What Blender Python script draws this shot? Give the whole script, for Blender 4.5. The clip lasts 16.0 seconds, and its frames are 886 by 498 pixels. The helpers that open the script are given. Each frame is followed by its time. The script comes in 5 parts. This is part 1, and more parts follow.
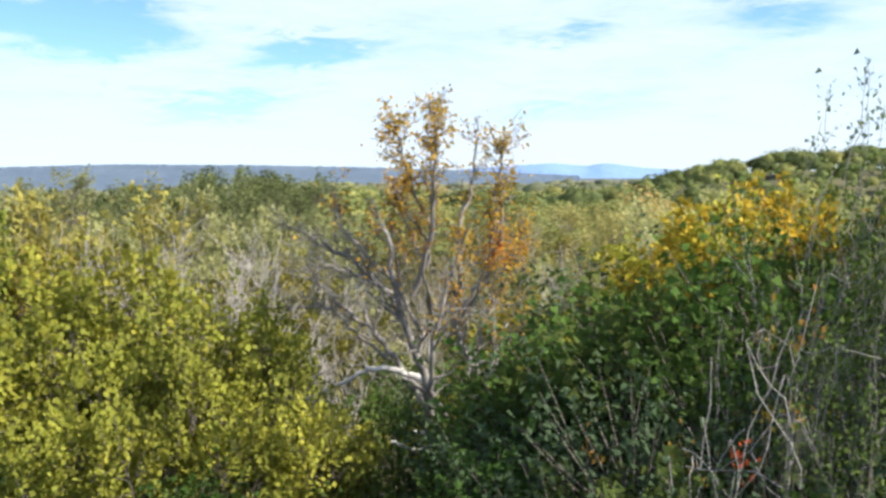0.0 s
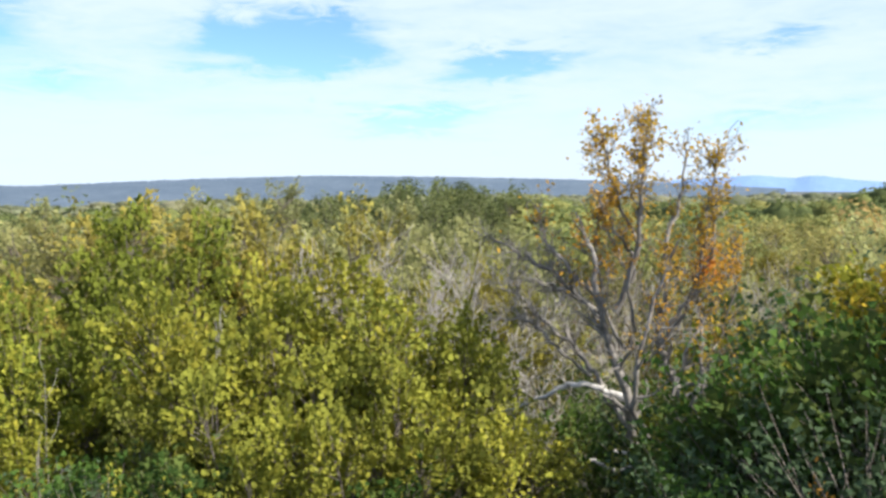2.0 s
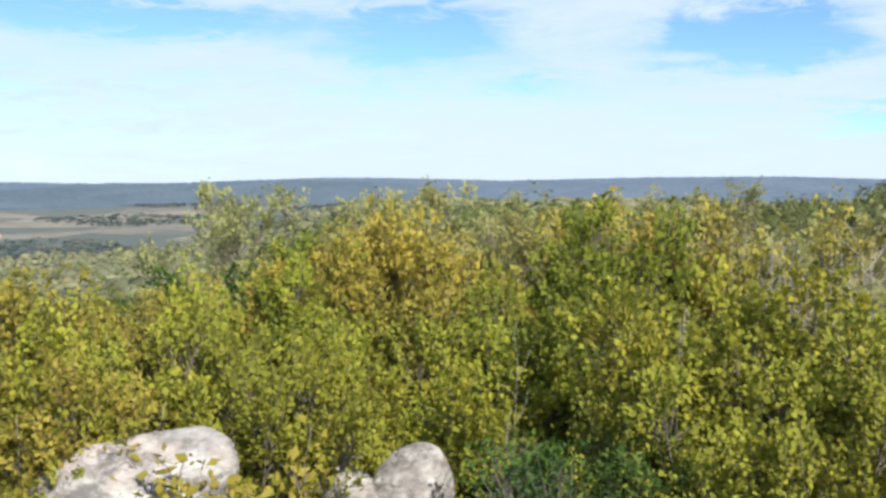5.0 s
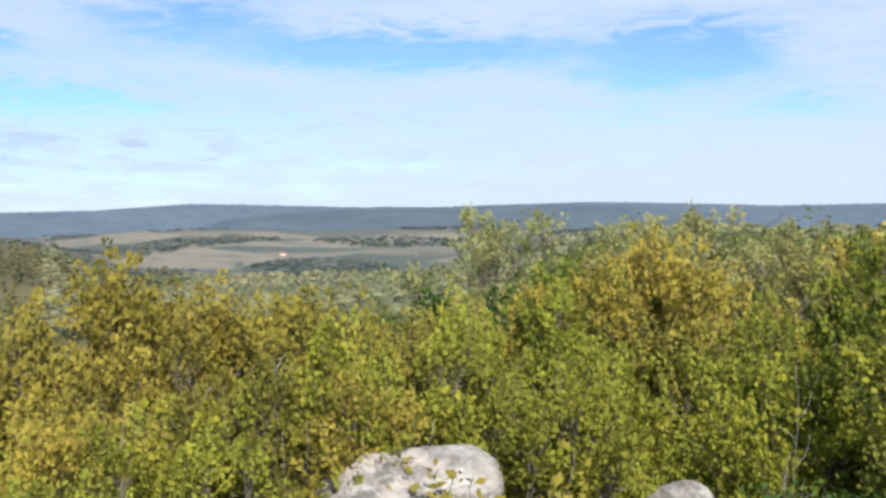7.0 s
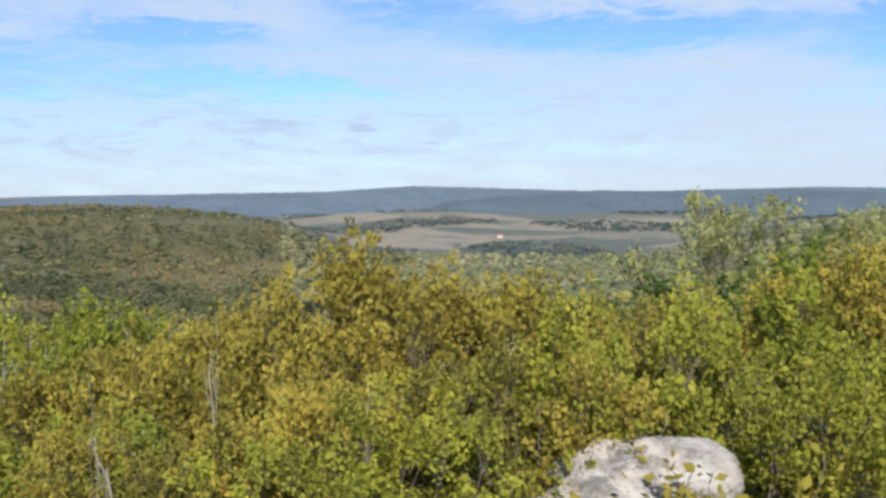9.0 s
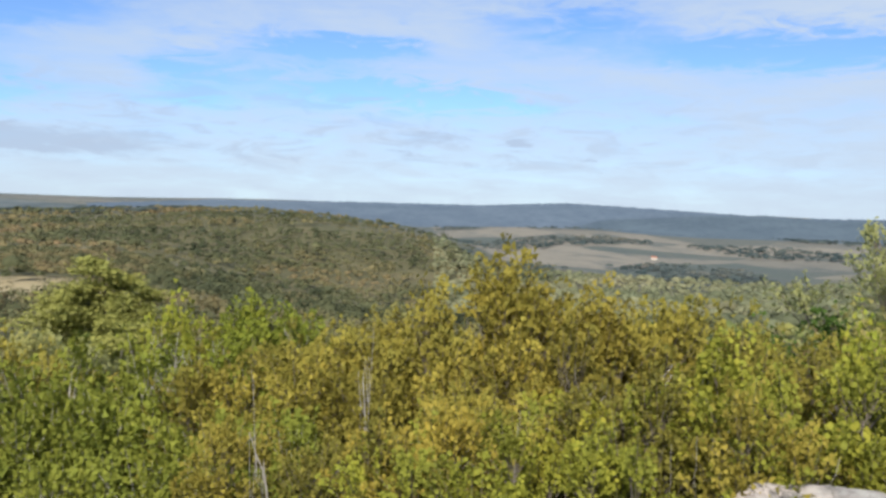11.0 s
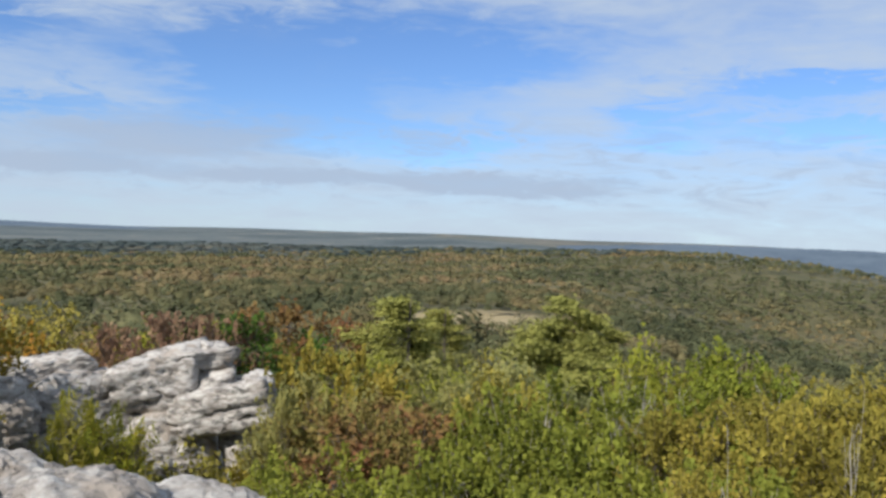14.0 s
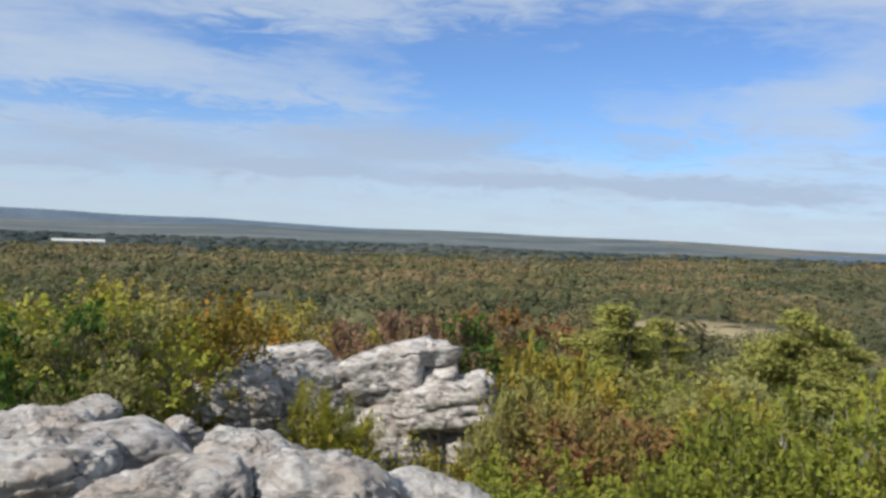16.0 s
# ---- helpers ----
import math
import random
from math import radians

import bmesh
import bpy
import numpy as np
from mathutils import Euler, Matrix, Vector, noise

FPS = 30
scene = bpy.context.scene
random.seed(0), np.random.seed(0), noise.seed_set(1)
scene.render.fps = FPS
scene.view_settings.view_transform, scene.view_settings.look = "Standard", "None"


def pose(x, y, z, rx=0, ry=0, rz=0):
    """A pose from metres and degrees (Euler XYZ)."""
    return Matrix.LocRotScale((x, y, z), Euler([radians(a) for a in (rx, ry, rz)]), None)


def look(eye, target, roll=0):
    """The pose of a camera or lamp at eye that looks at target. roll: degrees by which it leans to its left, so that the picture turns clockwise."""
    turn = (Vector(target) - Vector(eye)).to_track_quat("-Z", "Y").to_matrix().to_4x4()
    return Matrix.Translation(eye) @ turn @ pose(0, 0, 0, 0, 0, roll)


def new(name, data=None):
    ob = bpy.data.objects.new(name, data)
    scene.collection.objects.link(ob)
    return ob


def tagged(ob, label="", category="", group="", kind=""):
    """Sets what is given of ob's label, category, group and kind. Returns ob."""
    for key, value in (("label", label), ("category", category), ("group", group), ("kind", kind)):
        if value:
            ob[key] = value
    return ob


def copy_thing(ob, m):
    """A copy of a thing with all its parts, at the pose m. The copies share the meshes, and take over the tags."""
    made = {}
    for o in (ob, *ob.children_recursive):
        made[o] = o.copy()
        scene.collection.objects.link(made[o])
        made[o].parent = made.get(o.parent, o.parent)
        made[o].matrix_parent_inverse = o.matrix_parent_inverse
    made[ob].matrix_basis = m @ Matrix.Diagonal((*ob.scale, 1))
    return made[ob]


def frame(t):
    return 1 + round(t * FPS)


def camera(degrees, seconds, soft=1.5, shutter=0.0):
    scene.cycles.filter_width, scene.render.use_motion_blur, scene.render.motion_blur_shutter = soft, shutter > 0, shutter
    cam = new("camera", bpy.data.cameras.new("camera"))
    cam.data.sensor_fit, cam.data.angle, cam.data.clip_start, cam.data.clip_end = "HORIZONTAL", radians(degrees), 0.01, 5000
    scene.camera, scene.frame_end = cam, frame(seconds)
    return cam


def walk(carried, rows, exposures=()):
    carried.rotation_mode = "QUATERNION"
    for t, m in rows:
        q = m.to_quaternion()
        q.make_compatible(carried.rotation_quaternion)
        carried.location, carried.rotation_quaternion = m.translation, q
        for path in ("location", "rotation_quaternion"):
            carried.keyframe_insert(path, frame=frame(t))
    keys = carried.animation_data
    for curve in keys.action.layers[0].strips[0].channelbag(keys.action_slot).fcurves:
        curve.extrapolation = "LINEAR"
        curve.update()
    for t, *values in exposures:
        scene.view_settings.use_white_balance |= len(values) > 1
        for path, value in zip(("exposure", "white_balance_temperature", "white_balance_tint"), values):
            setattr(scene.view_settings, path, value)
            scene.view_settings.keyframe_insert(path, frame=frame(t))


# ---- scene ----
# ---- camera and walk ----
cam = camera(54.4, 16.0, soft=3.0)
PATH = [
    (0.0, pose(0.046, 0.298, 1.600, 82.87, 0.49, -0.06)),
    (0.5, pose(0.038, 0.286, 1.602, 83.32, 0.47, 2.91)),
    (1.0, pose(0.010, 0.285, 1.609, 83.37, 0.42, 6.21)),
    (1.5, pose(-0.015, 0.284, 1.603, 83.05, 0.38, 10.45)),
    (2.0, pose(-0.059, 0.314, 1.613, 83.78, 0.71, 12.61)),
    (2.5, pose(-0.114, 0.324, 1.612, 82.40, 1.57, 16.74)),
    (3.0, pose(-0.147, 0.357, 1.609, 83.85, 1.26, 21.79)),
    (3.5, pose(-0.180, 0.390, 1.611, 83.76, 0.95, 25.64)),
    (4.0, pose(-0.198, 0.386, 1.613, 84.02, 0.49, 30.09)),
    (4.5, pose(-0.206, 0.358, 1.612, 83.92, 0.47, 36.17)),
    (6.8, pose(-0.266, 0.240, 1.627, 85.53, 0.18, 57.83)),
    (7.0, pose(-0.272, 0.231, 1.636, 85.69, 0.56, 59.03)),
    (7.5, pose(-0.256, 0.179, 1.619, 84.40, -0.02, 63.74)),
    (8.0, pose(-0.302, 0.155, 1.625, 83.88, 0.04, 66.76)),
    (8.5, pose(-0.319, 0.099, 1.640, 86.06, 1.52, 67.66)),
    (9.0, pose(-0.340, 0.070, 1.640, 84.70, 0.49, 73.37)),
    (9.2, pose(-0.353, 0.058, 1.642, 84.37, 0.04, 75.89)),
    (11.3, pose(-0.414, -0.004, 1.659, 85.93, -1.74, 86.09)),
    (11.5, pose(-0.413, -0.019, 1.660, 85.93, -1.57, 88.67)),
    (12.0, pose(-0.415, -0.062, 1.664, 86.36, -1.82, 95.24)),
    (12.5, pose(-0.387, -0.104, 1.668, 86.20, -1.58, 100.96)),
    (13.0, pose(-0.352, -0.101, 1.670, 86.93, -1.45, 105.87)),
    (13.5, pose(-0.355, -0.115, 1.665, 87.53, -1.79, 109.85)),
    (14.0, pose(-0.343, -0.129, 1.674, 87.61, -1.91, 113.57)),
    (14.5, pose(-0.334, -0.138, 1.675, 87.55, -2.02, 117.44)),
    (15.0, pose(-0.306, -0.155, 1.657, 87.55, -2.25, 121.10)),
    (15.5, pose(-0.292, -0.179, 1.675, 87.51, -2.28, 124.93)),
    (16.0, pose(-0.268, -0.202, 1.659, 87.37, -2.56, 128.07)),
]
EXPOSURES = [(0.0, 1.14), (3.5, 0.93), (4.7, 0.9), (7.0, 0.72), (9.2, 0.58), (11.4, 0.49), (12.5, 0.38), (16.0, 0.35)]
walk(cam, PATH, EXPOSURES)

# ---- world, sun ----
SUN_YAW, SUN_EL = -106.0, 41.0


def at(yaw, d, z=0.0):
    """A place by its bearing (degrees, counter-clockwise from +y) and distance from the standing point."""
    a = radians(yaw)
    return Vector((-d * math.sin(a), d * math.cos(a), z))


sun = new("sun", bpy.data.lights.new("sun", "SUN"))
sun.data.energy, sun.data.angle, sun.data.color = 5.0, radians(0.5), (1.0, 0.93, 0.82)
sun.matrix_world = look(at(SUN_YAW, 60, 1.6 + 60 * math.tan(radians(SUN_EL))), (0, 0, 1.6))


def math_node(nt, op, a, b=None, c=None, clamp=False):
    n = nt.nodes.new("ShaderNodeMath")
    n.operation, n.use_clamp = op, clamp
    for i, v in enumerate((a, b, c)):
        if v is None:
            continue
        if isinstance(v, (int, float)):
            n.inputs[i].default_value = v
        else:
            nt.links.new(v, n.inputs[i])
    return n.outputs[0]


def ramp_node(nt, fac, stops):
    n = nt.nodes.new("ShaderNodeValToRGB")
    el = n.color_ramp.elements
    while len(el) < len(stops):
        el.new(0.5)
    for e, (p, c) in zip(el, stops):
        e.position = p
        e.color = (*c, 1) if len(c) == 3 else c
    nt.links.new(fac, n.inputs[0])
    return n.outputs[0]


def mix_node(nt, fac, a, b, mode="MIX"):
    n = nt.nodes.new("ShaderNodeMix")
    n.data_type, n.blend_type = "RGBA", mode
    for k, v in ((0, fac), (6, a), (7, b)):
        if isinstance(v, (int, float)):
            n.inputs[k].default_value = v
        elif isinstance(v, tuple):
            n.inputs[k].default_value = (*v, 1)
        else:
            nt.links.new(v, n.inputs[k])
    return n.outputs[2]


def noise_node(nt, vec, scale, detail=4, rough=0.55, dist=0.0):
    n = nt.nodes.new("ShaderNodeTexNoise")
    n.inputs["Scale"].default_value, n.inputs["Detail"].default_value = scale, detail
    n.inputs["Roughness"].default_value, n.inputs["Distortion"].default_value = rough, dist
    if vec is not None:
        nt.links.new(vec, n.inputs["Vector"])
    return n.outputs["Fac"]


def map_range(nt, v, a, b, c=0.0, d=1.0):
    n = nt.nodes.new("ShaderNodeMapRange")
    n.interpolation_type = "SMOOTHSTEP"
    nt.links.new(v, n.inputs[0])
    for i, k in enumerate((a, b, c, d)):
        n.inputs[i + 1].default_value = k
    return n.outputs[0]


world = bpy.data.worlds.new("world")
scene.world = world
world.use_nodes = True
wt = world.node_tree
wt.nodes.clear()
wout = wt.nodes.new("ShaderNodeOutputWorld")
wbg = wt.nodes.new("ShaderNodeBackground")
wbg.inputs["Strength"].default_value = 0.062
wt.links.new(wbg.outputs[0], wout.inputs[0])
wtc = wt.nodes.new("ShaderNodeTexCoord").outputs["Generated"]
wsep = wt.nodes.new("ShaderNodeSeparateXYZ")
wt.links.new(wtc, wsep.inputs[0])
wx, wy, wz = wsep.outputs
height = math_node(wt, "MAXIMUM", math_node(wt, "ADD", wz, 0.03), 0.012)   # the horizon lies a little below eye level
skyvec = wt.nodes.new("ShaderNodeCombineXYZ")
for i, o in enumerate((wx, wy, height)):
    wt.links.new(o, skyvec.inputs[i])
sky = wt.nodes.new("ShaderNodeTexSky")
sky.sky_type, sky.sun_disc = "NISHITA", False
sky.sun_elevation, sky.sun_rotation = radians(SUN_EL), radians(-SUN_YAW)
sky.altitude, sky.air_density, sky.dust_density, sky.ozone_density = 1200, 1.0, 0.6, 1.6
wt.links.new(skyvec.outputs[0], sky.inputs[0])
blue = mix_node(wt, 1.0, sky.outputs[0], (1.05, 1.36, 1.84), "MULTIPLY")
# high thin cloud with blue gaps, and flat grey clouds low over the plain: bearing, height, half width and half height in degrees, weight
GAPS_NORTH = [(-20.6, 7.4, 3.8, 1.35, 1), (-8.4, 6.8, 3.0, 0.68, 0.8), (-7.2, 1.8, 6.0, 0.98, 0.6), (8.3, 5.6, 3.8, 1.05, 0.9), (8.8, 5.6, 4.9, 0.98, 1), (13.9, 2.1, 5.6, 0.98, 0.8), (14.4, 2.3, 4.5, 1.05, 0.8), (16.1, 2.1, 4.1, 0.83, 0.6), (22.2, 7.2, 6.4, 1.58, 1), (22.3, 7.7, 5.6, 1.88, 1), (23.2, 7.0, 7.1, 1.69, 1), (37.5, 4.6, 4.5, 0.98, 0.7), (43.2, 8.0, 5.6, 2.07, 1), (45.5, 7.5, 8.6, 1.88, 1), (46.3, 4.3, 5.6, 0.9, 0.6), (61.0, 8.8, 7.5, 1.13, 1), (62.8, 8.5, 12.4, 1.28, 1), (75.2, 10.1, 6.4, 1.28, 1), (82.3, 5.2, 4.5, 0.83, 0.6)]
GAPS_WEST = [(81.6, 5.2, 5.3, 0.75, 0.7), (87.1, 5.6, 6.4, 0.75, 0.6), (90.5, 8.4, 4.1, 0.9, 0.8), (90.9, 8.2, 4.1, 0.9, 0.8), (91.4, 5.7, 6.4, 1.28, 0.9), (91.6, 8.4, 4.5, 0.9, 0.9), (99.3, 6.8, 3.0, 1.28, 1), (99.6, 6.4, 3.4, 0.6, 0.7), (100.2, 4.8, 3.0, 0.75, 0.8), (111.5, 9.6, 6.8, 1.13, 0.8), (113.1, 3.7, 5.6, 0.75, 0.7), (113.1, 4.1, 4.9, 1.13, 0.8), (115.5, 10.6, 12.4, 3.0, 1.2), (119.9, 5.2, 9.8, 1.5, 0.9), (124.1, 6.9, 6.4, 2.63, 1.1), (126.0, 9.0, 6.4, 2.25, 1.1), (126.6, 10.6, 6.0, 2.25, 1), (140.1, 10.3, 7.5, 1.35, 0.9), (145.8, 5.6, 15.8, 0.83, 1)]
FLAT_CLOUDS = [(73.0, 1.7, 0.7, 0.19, 1), (78.0, 2.8, 1.5, 0.26, 1), (78.2, 2.6, 2.1, 0.26, 1.0), (84.0, 3.2, 1.1, 0.3, 0.7), (85.5, 2.9, 2.8, 0.41, 0.8), (86.8, 1.8, 1.3, 0.26, 0.7), (102.1, 2.4, 3.0, 0.45, 0.7), (109.6, 1.8, 6.4, 0.83, 0.9), (109.8, 1.8, 6.0, 0.75, 0.7), (110.4, 1.9, 6.0, 0.68, 0.8), (120.9, 2.2, 7.1, 0.6, 0.9), (126.1, 2.0, 12.4, 0.68, 1), (130.3, 4.6, 6.8, 1.5, 0.8), (131.2, 4.2, 9.4, 1.28, 0.9), (135.8, 2.6, 3.4, 0.6, 0.9), (138.7, 2.3, 5.6, 0.53, 0.8), (147.4, 3.2, 12.4, 1.5, 1.0), (151.6, 1.8, 5.6, 0.6, 0.6)]
streak = wt.nodes.new("ShaderNodeCombineXYZ")
for i, (o, k) in enumerate(((wx, 2.4), (wy, 2.4), (height, 11.0))):
    wt.links.new(math_node(wt, "MULTIPLY", o, k), streak.inputs[i])
flat = math_node(wt, "ADD", height, 0.12)
layer = wt.nodes.new("ShaderNodeCombineXYZ")
wt.links.new(math_node(wt, "DIVIDE", wx, flat), layer.inputs[0])
wt.links.new(math_node(wt, "DIVIDE", wy, flat), layer.inputs[1])
mid = noise_node(wt, streak.outputs[0], 2.2, 7, 0.58, 0.6)
fine = noise_node(wt, layer.outputs[0], 1.5, 8, 0.6, 0.5)
wisp = noise_node(wt, streak.outputs[0], 6.5, 7, 0.62, 0.9)
bend = noise_node(wt, streak.outputs[0], 3.1, 4, 0.6, 0.2)
# bearing and height in degrees, frayed by the noise
azimuth = math_node(wt, "MULTIPLY", math_node(wt, "ARCTAN2", math_node(wt, "MULTIPLY", wx, -1.0), wy), 57.296)
azimuth = math_node(wt, "ADD", azimuth, math_node(wt, "MULTIPLY_ADD", bend, 13.0, -6.5))
climb = math_node(wt, "MULTIPLY", math_node(wt, "ARCSINE", wz), 57.296)
climb_frayed = math_node(wt, "ADD", climb, math_node(wt, "MULTIPLY_ADD", wisp, 5.0, -2.5))
chart = wt.nodes.new("ShaderNodeCombineXYZ")
wt.links.new(azimuth, chart.inputs[0])
wt.links.new(climb_frayed, chart.inputs[1])
chart_low = wt.nodes.new("ShaderNodeCombineXYZ")
wt.links.new(azimuth, chart_low.inputs[0])
wt.links.new(math_node(wt, "ADD", climb, math_node(wt, "MULTIPLY_ADD", wisp, 2.2, -1.1)), chart_low.inputs[1])


def patches(rows, vec):
    """The sum of soft patches at these bearings and heights."""
    total = None
    for a, e, half_wide, half_high, weight in rows:
        mp = wt.nodes.new("ShaderNodeMapping")
        mp.vector_type = "TEXTURE"
        mp.inputs["Location"].default_value = (a, e, 0)
        mp.inputs["Scale"].default_value = (half_wide * 1.7, half_high * 1.9, 1)
        wt.links.new(vec.outputs[0], mp.inputs[0])
        gr = wt.nodes.new("ShaderNodeTexGradient")
        gr.gradient_type = "QUADRATIC_SPHERE"
        wt.links.new(mp.outputs[0], gr.inputs[0])
        total = math_node(wt, "MULTIPLY", gr.outputs["Fac"], weight) if total is None else math_node(wt, "MULTIPLY_ADD", gr.outputs["Fac"], weight, total)
    return total


gaps = math_node(wt, "ADD", patches(GAPS_NORTH, chart), patches(GAPS_WEST, chart))
side = map_range(wt, math_node(wt, "ADD", math_node(wt, "MULTIPLY", wx, -0.60), math_node(wt, "MULTIPLY", wy, -0.80)), -0.3, 0.75)
cover = math_node(wt, "ADD", math_node(wt, "MULTIPLY", mid, 0.5), math_node(wt, "ADD", math_node(wt, "MULTIPLY_ADD", fine, 0.55, -0.1), math_node(wt, "MULTIPLY", wisp, 0.3)))
cover = math_node(wt, "ADD", cover, map_range(wt, side, 0.0, 1.0, 0.27, 0.14))
cover = math_node(wt, "SUBTRACT", cover, math_node(wt, "MULTIPLY", gaps, 0.66))
cover = math_node(wt, "ADD", cover, map_range(wt, climb, -2.0, 5.0, 0.12, 0.0))
cirrus = math_node(wt, "MULTIPLY", map_range(wt, cover, 0.20, 1.0), map_range(wt, side, 0.0, 1.0, 0.93, 0.90))
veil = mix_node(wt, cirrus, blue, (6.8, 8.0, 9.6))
flats = map_range(wt, math_node(wt, "ADD", patches(FLAT_CLOUDS, chart_low), math_node(wt, "MULTIPLY_ADD", fine, 1.1, -0.55)), 0.05, 0.85, 0.0, 0.7)
low_band = math_node(wt, "MULTIPLY", map_range(wt, climb, 0.0, 1.5), map_range(wt, climb, 4.5, 7.5, 1.0, 0.0))
streaks = math_node(wt, "MULTIPLY", map_range(wt, wisp, 0.46, 0.66, 0.0, 0.45), math_node(wt, "MULTIPLY", low_band, side))
flats = math_node(wt, "MAXIMUM", flats, streaks)
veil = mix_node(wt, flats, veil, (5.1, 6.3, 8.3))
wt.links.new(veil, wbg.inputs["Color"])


# ---- materials ----
def material(name):
    m = bpy.data.materials.new(name)
    m.use_nodes = True
    nt = m.node_tree
    return m, nt, nt.nodes["Principled BSDF"]


def bump(nt, bsdf, h, strength, dist):
    b = nt.nodes.new("ShaderNodeBump")
    b.inputs["Strength"].default_value, b.inputs["Distance"].default_value = strength, dist
    nt.links.new(h, b.inputs["Height"])
    nt.links.new(b.outputs[0], bsdf.inputs["Normal"])


def coords(nt, kind="Object"):
    return nt.nodes.new("ShaderNodeTexCoord").outputs[kind]


def leaf_material(name, stops, patch=0.2, patch_scale=0.9, value=0.13, sheer=0.28, attribute=False, grain_scale=0.8, gain=1.0):
    """Leaves: each leaf takes its colour from the stops; patches and whole trees lean to one end of them."""
    m, nt, bsdf = material(name)
    geo = nt.nodes.new("ShaderNodeNewGeometry")
    rnd = geo.outputs["Random Per Island"]
    if attribute:
        a = nt.nodes.new("ShaderNodeAttribute")
        a.attribute_name = "tint"
        own = a.outputs["Fac"]
        pat = noise_node(nt, geo.outputs["Position"], patch_scale, 3)
    else:
        own = nt.nodes.new("ShaderNodeObjectInfo").outputs["Random"]
        pat = noise_node(nt, coords(nt), patch_scale, 3)
    fac = math_node(nt, "ADD", math_node(nt, "MULTIPLY", rnd, 0.15), math_node(nt, "MULTIPLY", math_node(nt, "SUBTRACT", pat, 0.5), patch * 3.0))
    fac = math_node(nt, "ADD", fac, math_node(nt, "MULTIPLY_ADD", own, 0.32, 0.10) if not attribute else math_node(nt, "SUBTRACT", own, 0.1), clamp=True)
    col = ramp_node(nt, fac, stops)
    hsv = nt.nodes.new("ShaderNodeHueSaturation")
    hsv.inputs["Saturation"].default_value = 0.98
    nt.links.new(col, hsv.inputs["Color"])
    leafy = math_node(nt, "ADD", 1 - value, math_node(nt, "MULTIPLY", math_node(nt, "FRACT", math_node(nt, "MULTIPLY", rnd, 17.3)), 2 * value))
    whole = math_node(nt, "ADD", 0.74 * gain, math_node(nt, "MULTIPLY", math_node(nt, "FRACT", math_node(nt, "MULTIPLY", own, 7.7)), 0.42 * gain))
    if attribute:
        grain = map_range(nt, noise_node(nt, geo.outputs["Position"], grain_scale, 4, 0.7), 0.3, 0.7, 0.84, 1.14)
        whole = math_node(nt, "MULTIPLY", whole, grain)
    nt.links.new(math_node(nt, "MULTIPLY", leafy, whole), hsv.inputs["Value"])
    nt.links.new(hsv.outputs[0], bsdf.inputs["Base Color"])
    bsdf.inputs["Roughness"].default_value = 0.75
    bsdf.inputs["Specular IOR Level"].default_value = 0.06
    tr = nt.nodes.new("ShaderNodeBsdfTranslucent")
    nt.links.new(hsv.outputs[0], tr.inputs["Color"])
    mx = nt.nodes.new("ShaderNodeMixShader")
    mx.inputs[0].default_value = sheer
    nt.links.new(bsdf.outputs[0], mx.inputs[1])
    nt.links.new(tr.outputs[0], mx.inputs[2])
    nt.links.new(mx.outputs[0], nt.nodes["Material Output"].inputs["Surface"])
    return m


def bark_material(name, dark, light):
    m, nt, bsdf = material(name)
    v = coords(nt)
    n = noise_node(nt, v, 9, 6, 0.7)
    n2 = noise_node(nt, v, 60, 4, 0.7)
    nt.links.new(ramp_node(nt, math_node(nt, "ADD", math_node(nt, "MULTIPLY", n, 0.7), math_node(nt, "MULTIPLY", n2, 0.3)), [(0.35, dark), (0.62, light)]), bsdf.inputs["Base Color"])
    bsdf.inputs["Roughness"].default_value = 0.9
    bump(nt, bsdf, n2, 0.5, 0.01)
    return m


